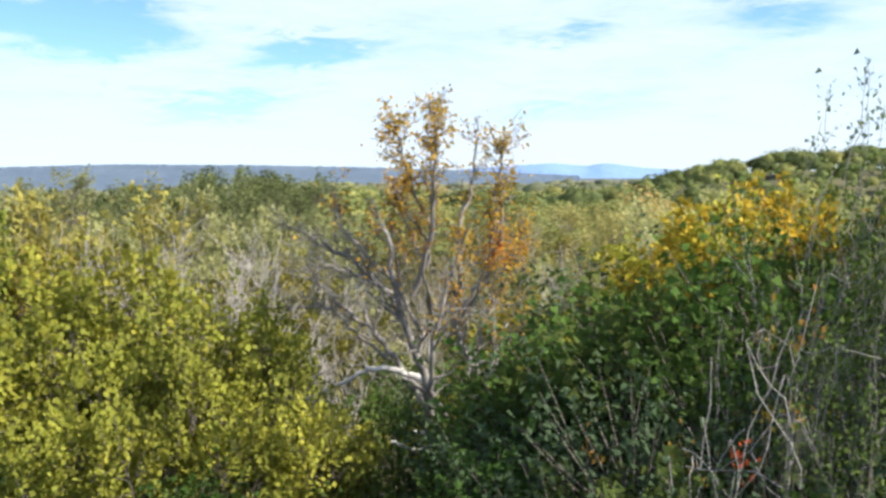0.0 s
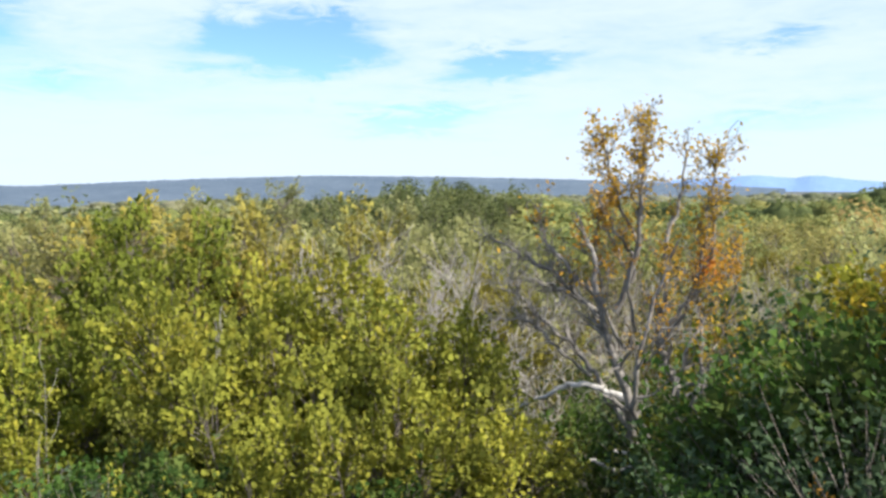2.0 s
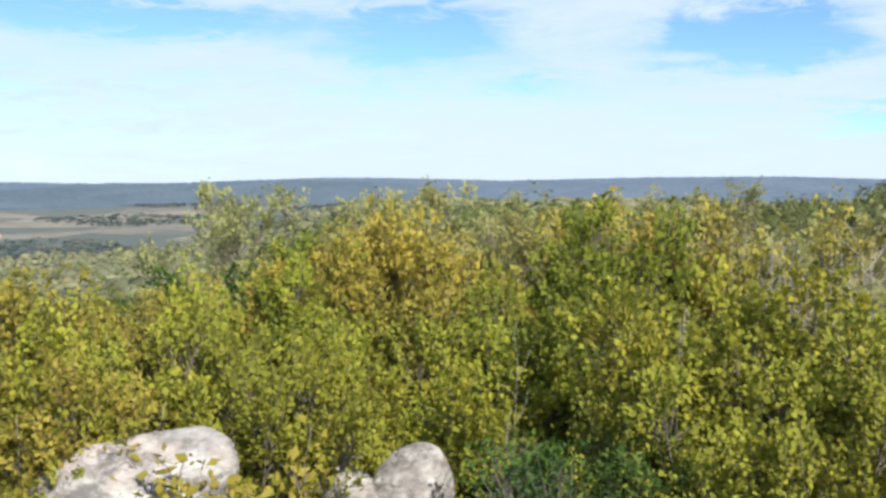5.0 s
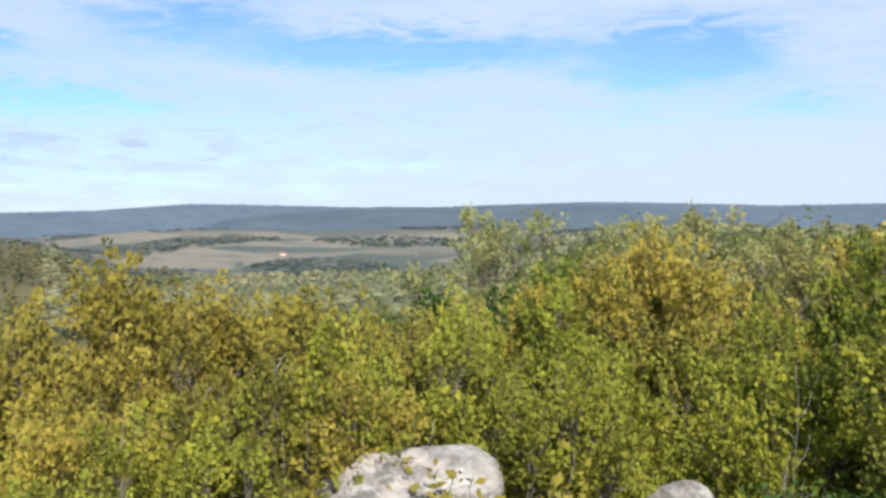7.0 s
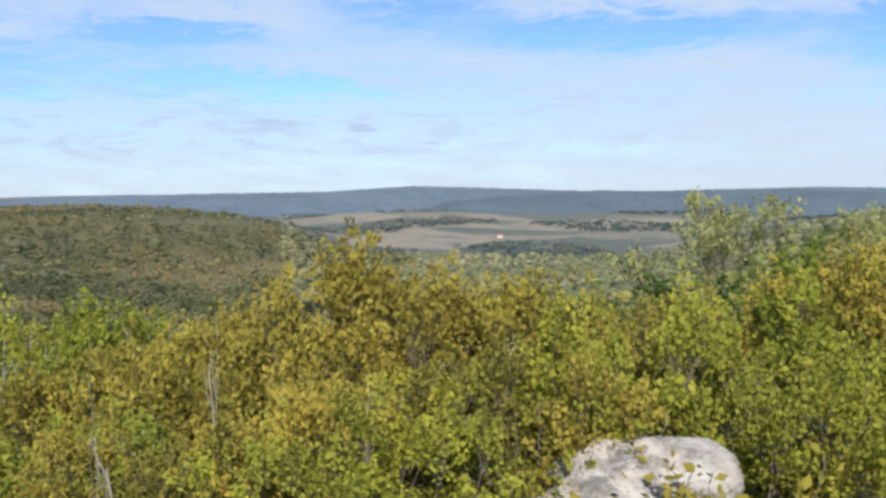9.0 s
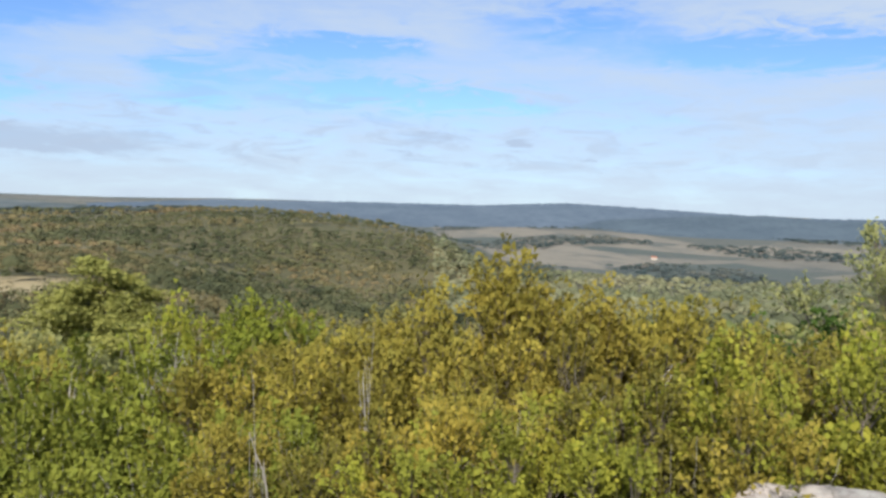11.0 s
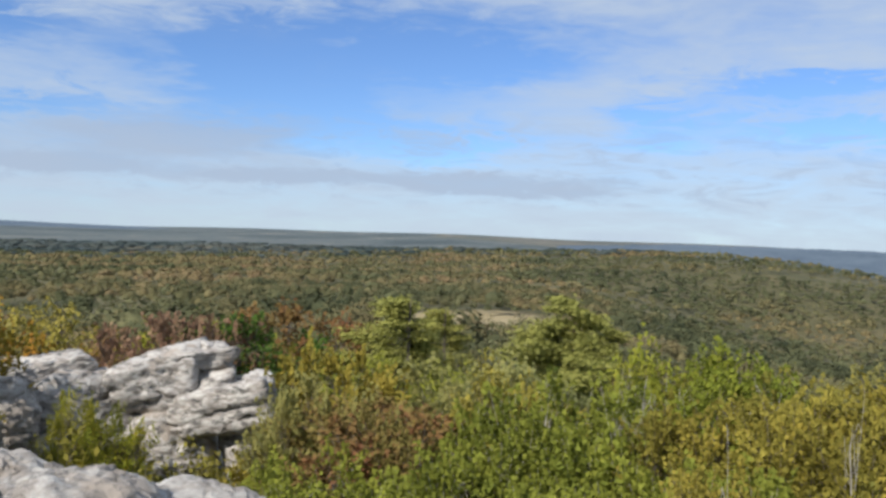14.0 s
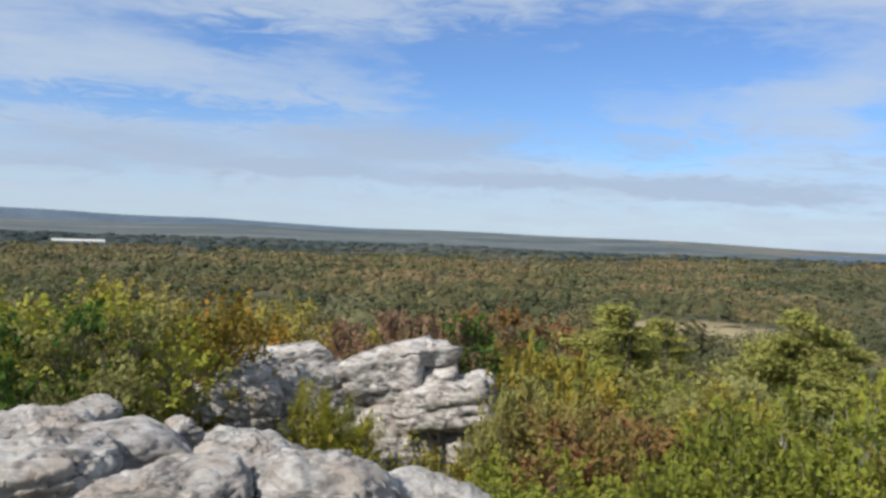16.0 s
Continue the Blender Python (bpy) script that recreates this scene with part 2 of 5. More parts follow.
def rock_material(name, crusted, gain, warmth=(0.31, 0.27, 0.235)):
    m, nt, bsdf = material(name)
    v = nt.nodes.new("ShaderNodeNewGeometry").outputs["Position"]
    mp = nt.nodes.new("ShaderNodeMapping")
    mp.inputs["Scale"].default_value = (1, 1, 2.5)
    nt.links.new(v, mp.inputs[0])
    sv = mp.outputs[0]
    a = noise_node(nt, v, 0.9, 5, 0.6, 0.5)
    b = noise_node(nt, sv, 3.2, 8, 0.66, 0.12)
    c = noise_node(nt, sv, 14, 6, 0.7)
    base = ramp_node(nt, b, [(0.31, (0.11 * gain, 0.11 * gain, 0.10 * gain)), (0.42, (0.26 * gain, 0.235 * gain, 0.22 * gain)), (0.60, (0.47 * gain, 0.46 * gain, 0.445 * gain))])
    warm = mix_node(nt, map_range(nt, a, 0.52, 0.66), base, warmth)
    crust = math_node(nt, "MULTIPLY", map_range(nt, noise_node(nt, sv, 2.1, 8, 0.74, 0.3), 0.525, 0.60), crusted)
    dark = mix_node(nt, crust, warm, (0.06, 0.06, 0.06))
    spots = mix_node(nt, map_range(nt, c, 0.60, 0.72, 0.0, 0.6), dark, (0.11, 0.105, 0.09))
    jv = nt.nodes.new("ShaderNodeTexVoronoi")
    jv.feature = "DISTANCE_TO_EDGE"
    jv.inputs["Scale"].default_value = 1.5
    warp = nt.nodes.new("ShaderNodeMix")
    warp.data_type = "VECTOR"
    warp.inputs[0].default_value = 0.12
    nz = nt.nodes.new("ShaderNodeTexNoise")
    nz.inputs["Scale"].default_value, nz.inputs["Detail"].default_value = 2.4, 5
    nt.links.new(v, nz.inputs["Vector"])
    nt.links.new(sv, warp.inputs[4])
    nt.links.new(nz.outputs["Color"], warp.inputs[5])
    nt.links.new(warp.outputs[1], jv.inputs["Vector"])
    joint = map_range(nt, jv.outputs["Distance"], 0.0, 0.016, crusted * 0.5, 0.0)
    spots = mix_node(nt, math_node(nt, "MULTIPLY", joint, map_range(nt, a, 0.40, 0.55)), spots, (0.05, 0.045, 0.04))
    nt.links.new(spots, bsdf.inputs["Base Color"])
    bsdf.inputs["Roughness"].default_value = 0.88
    bump(nt, bsdf, math_node(nt, "ADD", math_node(nt, "MULTIPLY", b, 0.8), math_node(nt, "MULTIPLY", c, 0.35)), 0.9, 0.08)
    return m


def ground_material():
    m, nt, bsdf = material("heath_and_hazed_fields")
    v = nt.nodes.new("ShaderNodeNewGeometry").outputs["Position"]
    n1 = noise_node(nt, v, 0.0016, 4, 0.55, 0.6)
    n2 = noise_node(nt, v, 0.02, 6, 0.65)
    n3 = noise_node(nt, v, 1.4, 6, 0.7)
    heath = ramp_node(nt, math_node(nt, "ADD", math_node(nt, "MULTIPLY", n2, 0.5), math_node(nt, "MULTIPLY", n3, 0.5)), [(0.35, (0.035, 0.04, 0.016)), (0.5, (0.075, 0.07, 0.026)), (0.65, (0.13, 0.105, 0.05))])
    vo = nt.nodes.new("ShaderNodeTexVoronoi")
    vo.inputs["Scale"].default_value = 0.0042
    wob = nt.nodes.new("ShaderNodeMapping")
    wob.inputs["Scale"].default_value = (0.8, 1.0, 0.0)
    wob.inputs["Rotation"].default_value = (0, 0, radians(24))
    nt.links.new(v, wob.inputs[0])
    nt.links.new(wob.outputs[0], vo.inputs["Vector"])
    sepc = nt.nodes.new("ShaderNodeSeparateColor")
    nt.links.new(vo.outputs["Color"], sepc.inputs[0])
    # field tones are greyed and blued to hold the valley haze
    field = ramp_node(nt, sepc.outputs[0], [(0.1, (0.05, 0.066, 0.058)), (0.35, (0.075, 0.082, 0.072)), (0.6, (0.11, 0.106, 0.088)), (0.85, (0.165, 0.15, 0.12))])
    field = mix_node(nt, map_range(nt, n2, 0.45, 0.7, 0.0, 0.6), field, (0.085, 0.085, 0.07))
    strip = nt.nodes.new("ShaderNodeMapping")
    strip.inputs["Rotation"].default_value = (0, 0, radians(-70))
    strip.inputs["Scale"].default_value = (0.35, 1.0, 0.0)
    nt.links.new(v, strip.inputs[0])
    copse = noise_node(nt, strip.outputs[0], 0.009, 7, 0.68, 0.4)
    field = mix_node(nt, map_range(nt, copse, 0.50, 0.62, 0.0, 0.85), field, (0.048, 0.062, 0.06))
    sep = nt.nodes.new("ShaderNodeSeparateXYZ")
    nt.links.new(v, sep.inputs[0])
    floor_mask = map_range(nt, sep.outputs[2], -112, -104, 1.0, 0.0)
    west = map_range(nt, math_node(nt, "ADD", math_node(nt, "MULTIPLY", sep.outputs[0], -0.42), math_node(nt, "MULTIPLY", sep.outputs[1], 0.91)), 0, 150)
    both = math_node(nt, "MULTIPLY", floor_mask, west)
    col = mix_node(nt, both, heath, field)
    # a pale meadow below the long hill
    sq = nt.nodes.new("ShaderNodeMapping")
    sq.inputs["Scale"].default_value = (1, 1, 0)
    nt.links.new(v, sq.inputs[0])
    spot = nt.nodes.new("ShaderNodeMapping")
    spot.vector_type = "TEXTURE"
    spot.inputs["Location"].default_value = at(110.3, 252)
    spot.inputs["Rotation"].default_value = (0, 0, radians(110.3))
    spot.inputs["Scale"].default_value = (30, 62, 1)
    nt.links.new(sq.outputs[0], spot.inputs[0])
    mead = nt.nodes.new("ShaderNodeVectorMath")
    mead.operation = "LENGTH"
    nt.links.new(spot.outputs[0], mead.inputs[0])
    edge = math_node(nt, "ADD", mead.outputs["Value"], math_node(nt, "MULTIPLY", n2, 0.5))
    col = mix_node(nt, map_range(nt, edge, 1.1, 1.4, 1.0, 0.0), col, (0.27, 0.22, 0.12))
    # from 900 m on, woods in bluish tones with distance haze coloured in
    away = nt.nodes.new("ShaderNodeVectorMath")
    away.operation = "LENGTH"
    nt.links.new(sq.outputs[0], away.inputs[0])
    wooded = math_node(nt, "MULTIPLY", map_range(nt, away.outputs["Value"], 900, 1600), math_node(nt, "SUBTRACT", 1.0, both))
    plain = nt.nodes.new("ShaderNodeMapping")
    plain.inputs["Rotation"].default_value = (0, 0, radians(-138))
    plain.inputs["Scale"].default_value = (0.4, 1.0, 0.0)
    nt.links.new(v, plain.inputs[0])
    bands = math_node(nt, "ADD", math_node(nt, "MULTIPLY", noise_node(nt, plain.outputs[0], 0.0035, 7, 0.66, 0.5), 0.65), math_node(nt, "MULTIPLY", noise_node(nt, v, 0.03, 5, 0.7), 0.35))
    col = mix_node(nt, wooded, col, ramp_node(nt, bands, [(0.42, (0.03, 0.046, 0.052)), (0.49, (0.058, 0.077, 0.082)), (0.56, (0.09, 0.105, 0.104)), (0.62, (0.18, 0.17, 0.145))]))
    nt.links.new(col, bsdf.inputs["Base Color"])
    bsdf.inputs["Roughness"].default_value = 0.95
    bump(nt, bsdf, n3, 0.6, 0.15)
    return m


def plain_material(name, col, rough=0.8, vary=0.25, scale=3.0):
    m, nt, bsdf = material(name)
    n = noise_node(nt, coords(nt), scale, 5, 0.6)
    lo = tuple(c * (1 - vary) for c in col)
    hi = tuple(min(1, c * (1 + vary)) for c in col)
    nt.links.new(ramp_node(nt, n, [(0.35, lo), (0.65, hi)]), bsdf.inputs["Base Color"])
    bsdf.inputs["Roughness"].default_value = rough
    return m


def ridge_material(name, lo, hi, scale):
    m, nt, bsdf = material(name)
    v = nt.nodes.new("ShaderNodeNewGeometry").outputs["Position"]
    n = noise_node(nt, v, scale, 6, 0.65)
    n2 = noise_node(nt, v, scale * 8, 5, 0.7)
    nt.links.new(ramp_node(nt, math_node(nt, "ADD", math_node(nt, "MULTIPLY", n, 0.6), math_node(nt, "MULTIPLY", n2, 0.4)), [(0.38, lo), (0.62, hi)]), bsdf.inputs["Base Color"])
    bsdf.inputs["Roughness"].default_value = 1.0
    bsdf.inputs["Specular IOR Level"].default_value = 0.0
    bump(nt, bsdf, n2, 0.8, 12)
    return m


GREEN = leaf_material("yellow_green_leaves", [(0.0, (0.09, 0.10, 0.022)), (0.35, (0.18, 0.19, 0.026)), (0.7, (0.30, 0.265, 0.034)), (0.92, (0.44, 0.33, 0.05)), (1.0, (0.50, 0.28, 0.04))], patch_scale=1.3, gain=1.36, patch=0.26)
OLIVE = leaf_material("olive_gold_leaves", [(0.0, (0.095, 0.10, 0.024)), (0.35, (0.185, 0.163, 0.03)), (0.7, (0.265, 0.205, 0.034)), (0.9, (0.36, 0.23, 0.04)), (1.0, (0.45, 0.19, 0.035))], gain=1.38, patch=0.2)
DUSK = leaf_material("deep_olive_leaves", [(0.0, (0.045, 0.065, 0.012)), (0.4, (0.10, 0.115, 0.015)), (0.75, (0.19, 0.165, 0.02)), (0.93, (0.42, 0.28, 0.025)), (1.0, (0.5, 0.24, 0.02))], gain=1.85)
LIME = leaf_material("lime_green_leaves", [(0.0, (0.09, 0.12, 0.02)), (0.4, (0.18, 0.195, 0.03)), (0.8, (0.28, 0.265, 0.045)), (1.0, (0.40, 0.32, 0.05))], gain=1.3)
DARK = leaf_material("dark_green_leaves", [(0.0, (0.025, 0.055, 0.012)), (0.5, (0.06, 0.11, 0.02)), (0.9, (0.12, 0.17, 0.03)), (1.0, (0.22, 0.21, 0.04))], gain=1.1, patch=0.4)
LIGHT_DARK = leaf_material("sparse_green_leaves", [(0.0, (0.05, 0.085, 0.02)), (0.5, (0.10, 0.14, 0.03)), (1.0, (0.2, 0.2, 0.04))])
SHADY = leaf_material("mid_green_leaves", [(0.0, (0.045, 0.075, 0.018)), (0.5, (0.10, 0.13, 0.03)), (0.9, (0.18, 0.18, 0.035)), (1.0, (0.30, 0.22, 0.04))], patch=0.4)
HEATH = leaf_material("blue_green_shrub_leaves", [(0.0, (0.035, 0.065, 0.03)), (0.5, (0.075, 0.115, 0.055)), (1.0, (0.17, 0.20, 0.12))])
GOLD = leaf_material("golden_leaves", [(0.0, (0.10, 0.13, 0.015)), (0.28, (0.20, 0.20, 0.02)), (0.5, (0.44, 0.31, 0.025)), (0.85, (0.56, 0.36, 0.025)), (1.0, (0.52, 0.22, 0.02))], patch=0.35, patch_scale=2.0, gain=1.25)
ORANGE = leaf_material("orange_and_red_leaves", [(0.0, (0.15, 0.15, 0.02)), (0.3, (0.30, 0.21, 0.03)), (0.65, (0.40, 0.17, 0.03)), (1.0, (0.42, 0.07, 0.04))])
# this and the tawny one are greyed in colour for middle-distance haze
MIDGREEN = leaf_material("haze_grey_green_leaves", [(0.0, (0.13, 0.145, 0.06)), (0.5, (0.21, 0.21, 0.085)), (1.0, (0.29, 0.265, 0.11))], gain=1.65, sheer=0.45, value=0.06)
MIDGOLD = leaf_material("tawny_green_leaves", [(0.0, (0.13, 0.14, 0.05)), (0.5, (0.23, 0.21, 0.07)), (0.9, (0.33, 0.25, 0.08)), (1.0, (0.38, 0.21, 0.07))], gain=1.45, sheer=0.45, value=0.06)
PINK = leaf_material("dull_red_leaves", [(0.0, (0.12, 0.12, 0.03)), (0.35, (0.20, 0.16, 0.05)), (0.7, (0.27, 0.12, 0.06)), (1.0, (0.33, 0.09, 0.08))], gain=1.05, patch=0.35)
ASH = leaf_material("thin_orange_leaves", [(0.0, (0.27, 0.20, 0.03)), (0.4, (0.40, 0.25, 0.03)), (0.75, (0.45, 0.22, 0.03)), (0.95, (0.48, 0.13, 0.03)), (1.0, (0.5, 0.06, 0.03))], patch=0.6, patch_scale=1.6, sheer=0.5, gain=1.25)
RUSSET = leaf_material("dull_russet_leaves", [(0.0, (0.12, 0.12, 0.04)), (0.5, (0.23, 0.15, 0.075)), (1.0, (0.31, 0.14, 0.09))])
KNOLL = leaf_material("dusky_green_leaves", [(0.0, (0.07, 0.09, 0.035)), (0.5, (0.12, 0.135, 0.05)), (1.0, (0.19, 0.18, 0.065))], gain=1.5, sheer=0.4, value=0.06)
NEEDLE = leaf_material("spruce_needles", [(0.0, (0.10, 0.108, 0.03)), (0.6, (0.19, 0.185, 0.048)), (1.0, (0.27, 0.245, 0.07))], sheer=0.3, gain=1.8)
WOODS = leaf_material("autumn_woods", [(0.0, (0.06, 0.075, 0.028)), (0.25, (0.10, 0.125, 0.042)), (0.5, (0.18, 0.175, 0.055)), (0.75, (0.225, 0.17, 0.06)), (1.0, (0.26, 0.15, 0.085))], patch=0.3, patch_scale=0.012, value=0.04, sheer=0.4, attribute=True, gain=1.6)
# bluish leaf tones carry the haze over the far plain and valley
PLAIN_WOODS = leaf_material("far_hazy_woods", [(0.0, (0.052, 0.076, 0.08)), (0.5, (0.08, 0.10, 0.098)), (1.0, (0.14, 0.135, 0.11))], patch=0.5, patch_scale=0.0025, value=0.04, sheer=0.3, attribute=True, grain_scale=0.02)
MIDYELLOW = leaf_material("straw_gold_leaves", [(0.0, (0.15, 0.15, 0.035)), (0.5, (0.28, 0.235, 0.05)), (1.0, (0.40, 0.27, 0.05))], gain=1.2)
ROSE = leaf_material("rose_red_leaves", [(0.0, (0.20, 0.15, 0.08)), (0.5, (0.30, 0.18, 0.125)), (1.0, (0.36, 0.17, 0.14))])
HILL_WOODS = leaf_material("brown_olive_woods", [(0.0, (0.05, 0.06, 0.034)), (0.3, (0.088, 0.096, 0.05)), (0.55, (0.15, 0.132, 0.066)), (0.8, (0.185, 0.138, 0.076)), (1.0, (0.20, 0.135, 0.08))], patch=0.3, patch_scale=0.012, value=0.05, sheer=0.3, attribute=True, gain=1.25)
# leaf tones paled to carry haze on the plateau edge and valley side
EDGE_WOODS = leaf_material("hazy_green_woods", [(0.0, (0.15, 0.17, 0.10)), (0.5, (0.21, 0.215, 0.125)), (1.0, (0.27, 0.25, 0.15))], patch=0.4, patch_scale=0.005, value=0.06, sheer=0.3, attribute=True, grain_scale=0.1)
BARK = bark_material("grey_brown_bark", (0.05, 0.04, 0.032), (0.19, 0.165, 0.14))
DEAD = bark_material("weathered_grey_wood", (0.13, 0.12, 0.112), (0.46, 0.43, 0.40))
SNAG = bark_material("grey_snag_wood", (0.07, 0.064, 0.06), (0.29, 0.27, 0.25))
BLEACHED = bark_material("bleached_white_wood", (0.26, 0.25, 0.235), (0.62, 0.60, 0.57))
ROCK = rock_material("pale_sandstone", 0.8, 1.0)
LEDGE_ROCK = rock_material("pinkish_weathered_sandstone", 0.6, 0.88)
WHITE_ROCK = rock_material("white_sandstone", 0.6, 0.86, (0.44, 0.39, 0.36))
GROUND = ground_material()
# slate and blue tones put distance haze into the ridges' base colours
RIDGE = ridge_material("hazy_far_ridge", (0.085, 0.116, 0.16), (0.118, 0.154, 0.2), 0.006)
SPUR = ridge_material("hazy_nearer_ridge", (0.074, 0.102, 0.134), (0.102, 0.136, 0.17), 0.008)
HAZE_BLUE = ridge_material("haze_blue_mountain", (0.15, 0.24, 0.42), (0.18, 0.28, 0.47), 0.003)


# ---- mesh helpers ----
def mesh_of(name, verts, faces):
    """A mesh from an array of corners and one of equal-sided faces."""
    verts, faces = np.asarray(verts, float), np.asarray(faces, int)
    me = bpy.data.meshes.new(name)
    k = faces.shape[1]
    me.vertices.add(len(verts))
    me.vertices.foreach_set("co", verts.ravel())
    me.loops.add(faces.size)
    me.loops.foreach_set("vertex_index", faces.ravel())
    me.polygons.add(len(faces))
    me.polygons.foreach_set("loop_start", np.arange(len(faces)) * k)
    me.update(calc_edges=True)
    return me


def part(name, me, mat, parent, label=""):
    ob = new(name, me)
    me.materials.append(mat)
    ob.parent = parent
    if label:
        tagged(ob, label)
    return ob


def thing(name, place, label, category, group="", kind=""):
    ob = new(name)
    ob.empty_display_size = 0.2
    ob.matrix_world = place if isinstance(place, Matrix) else Matrix.Translation(place)
    return tagged(ob, label, category, group, kind)


def unit(v):
    return v / np.maximum(np.linalg.norm(v, axis=-1, keepdims=True), 1e-9)


def leaves(name, centres, size, rng, up=0.35, spread=0.4, slim=0.62, plain=False, heart=None, outward=0.9):
    """Folded leaves round the centres, each an island of two triangles."""
    n = len(centres)
    s = size * rng.uniform(1 - spread, 1 + spread, (n, 1))
    lean = unit(centres - heart) * outward if heart is not None else 0
    nor = unit(unit(rng.normal(size=(n, 3))) + np.array([0, 0, up]) + lean)
    tan = unit(np.cross(nor, rng.normal(size=(n, 3))))
    side = np.cross(nor, tan)
    v = np.stack([centres - tan * s * 0.5, centres + side * s * slim * 0.5 + nor * s * 0.12 - tan * s * 0.05,
                  centres + tan * s * 0.5, centres - side * s * slim * 0.5 + nor * s * 0.12 - tan * s * 0.05], 1)
    if plain:
        v = v[:, [0, 1, 3]] * np.array([1.0]) + np.stack([tan * 0, tan, tan], 1) * s[:, None] * 0.45
        return mesh_of(name, v.reshape(-1, 3), np.arange(n * 3).reshape(-1, 3))
    i = np.arange(n)[:, None] * 4
    f = np.concatenate([i + np.array([0, 1, 2]), i + np.array([0, 2, 3])], 0)
    return mesh_of(name, v.reshape(-1, 3), f)


def tubes(name, limbs, sides=5):
    """Tapered limbs, each a line of points with a radius at every point."""
    vs, fs, base = [], [], 0
    most = sides
    for pts, rad in limbs:
        sides = most if rad[0] > 0.013 else 3
        ang = np.arange(sides) * 2 * np.pi / sides
        pts, rad = np.asarray(pts, float), np.asarray(rad, float)
        d = unit(np.gradient(pts, axis=0))
        ref = np.array([0.31, 0.95, 0.05]) if abs(d[0, 1]) < 0.8 else np.array([1.0, 0, 0])
        a = unit(np.cross(d, ref))
        b = np.cross(d, a)
        ring = pts[:, None] + (a[:, None] * np.cos(ang)[None, :, None] + b[:, None] * np.sin(ang)[None, :, None]) * rad[:, None, None]
        vs.append(ring.reshape(-1, 3))
        k = len(pts)
        j, i = np.meshgrid(np.arange(k - 1), np.arange(sides), indexing="ij")
        q = base + np.stack([j * sides + i, j * sides + (i + 1) % sides, (j + 1) * sides + (i + 1) % sides, (j + 1) * sides + i], -1)
        fs.append(q.reshape(-1, 4))
        base += k * sides
    me = mesh_of(name, np.concatenate(vs), np.concatenate(fs))
    me.polygons.foreach_set("use_smooth", np.ones(len(me.polygons), bool))
    return me


def grow(rng, height, stems=4, levels=2, lean=0.45, wobble=0.25, children=(1, 2), radius=0.03, ratio=(0.4, 0.65), rise=0.12, first=1, half=0.4, fine=0.0025):
    """Limbs and twig points of a branching plant of about this height."""
    limbs, twigs = [], []

    def branch(p, d, length, r, level):
        n = 5 if level == 0 else 4
        pts, rad = [p], [r]
        for i in range(n):
            d = unit(d + rng.normal(size=3) * wobble + np.array([0, 0, rise]))
            p = p + d * length / n
            pts.append(p)
            rad.append(max(r * (1 - 0.82 * (i + 1) / n), fine))
            if level < levels and (i >= first or level):
                for _ in range(rng.integers(children[0], children[1] + 1)):
                    out = unit(rng.normal(size=3) + np.array([0, 0, 0.15]))
                    branch(p, unit(d * 0.55 + out * 0.85), length * rng.uniform(*ratio), rad[-1] * 0.75, level + 1)
        limbs.append((pts, rad))
        if level >= levels - 1:
            twigs.extend(pts[1:])

    for s in range(stems):
        a = 2 * np.pi * (s + rng.uniform(-0.3, 0.3)) / stems
        d = unit(np.array([np.cos(a) * lean, np.sin(a) * lean, 1.0]))
        branch(np.array([np.cos(a), np.sin(a), 0]) * 0.06 * (stems > 1), d, height * rng.uniform(0.75, 0.95), radius * rng.uniform(0.7, 1.1), 0)
    twigs = np.array(twigs)
    top = twigs[:, 2].max()
    wide = np.percentile(np.hypot(twigs[:, 0], twigs[:, 1]), 92)
    k = np.array([half * height / wide, half * height / wide, height / top])
    return [([np.asarray(p) * k for p in pts], rad) for pts, rad in limbs], twigs * k


def spray(rng, count):
    """A leafy twig one unit long that grows along z: places, faces and tips of its leaves, which lie in a loose fan."""
    along = rng.uniform(0.08, 1.0, count)
    side = rng.choice([-1.0, 1.0], count) * rng.uniform(0.0, 0.42, count) * (1.15 - along)
    place_ = np.stack([side, rng.normal(size=count) * 0.07 - 0.25 * side ** 2, along + np.abs(side) * 0.35], 1)
    face = unit(np.array([0, 1.0, 0.35]) + rng.normal(size=(count, 3)) * 0.5)
    tip = unit(np.stack([np.sign(side) * 0.9, np.zeros(count) - 0.2, np.full(count, 0.3)], 1) + rng.normal(size=(count, 3)) * 0.6)
    return place_, face, tip


def leaf_mesh(name, c, nor, tip, s, slim, corners):
    """Leaves at c that face nor and point along tip: kites of two triangles, or single triangles."""
    tan = unit(tip - nor * (tip * nor).sum(-1, keepdims=True))
    side = np.cross(nor, tan)
    s = s[:, None]
    n = len(c)
    if corners == 3:
        v = np.stack([c - tan * s * 0.5, c + (side * slim * 0.62 + tan * 0.42) * s, c + (tan * 0.42 - side * slim * 0.62) * s], 1)
        return mesh_of(name, v.reshape(-1, 3), np.arange(n * 3).reshape(-1, 3))
    v = np.stack([c - tan * s * 0.5, c + side * s * slim * 0.5 + nor * s * 0.08, c + tan * s * 0.5, c - side * s * slim * 0.5 + nor * s * 0.08], 1)
    i = np.arange(n)[:, None] * 4
    return mesh_of(name, v.reshape(-1, 3), np.concatenate([i + np.array([0, 1, 2]), i + np.array([0, 2, 3])], 0))


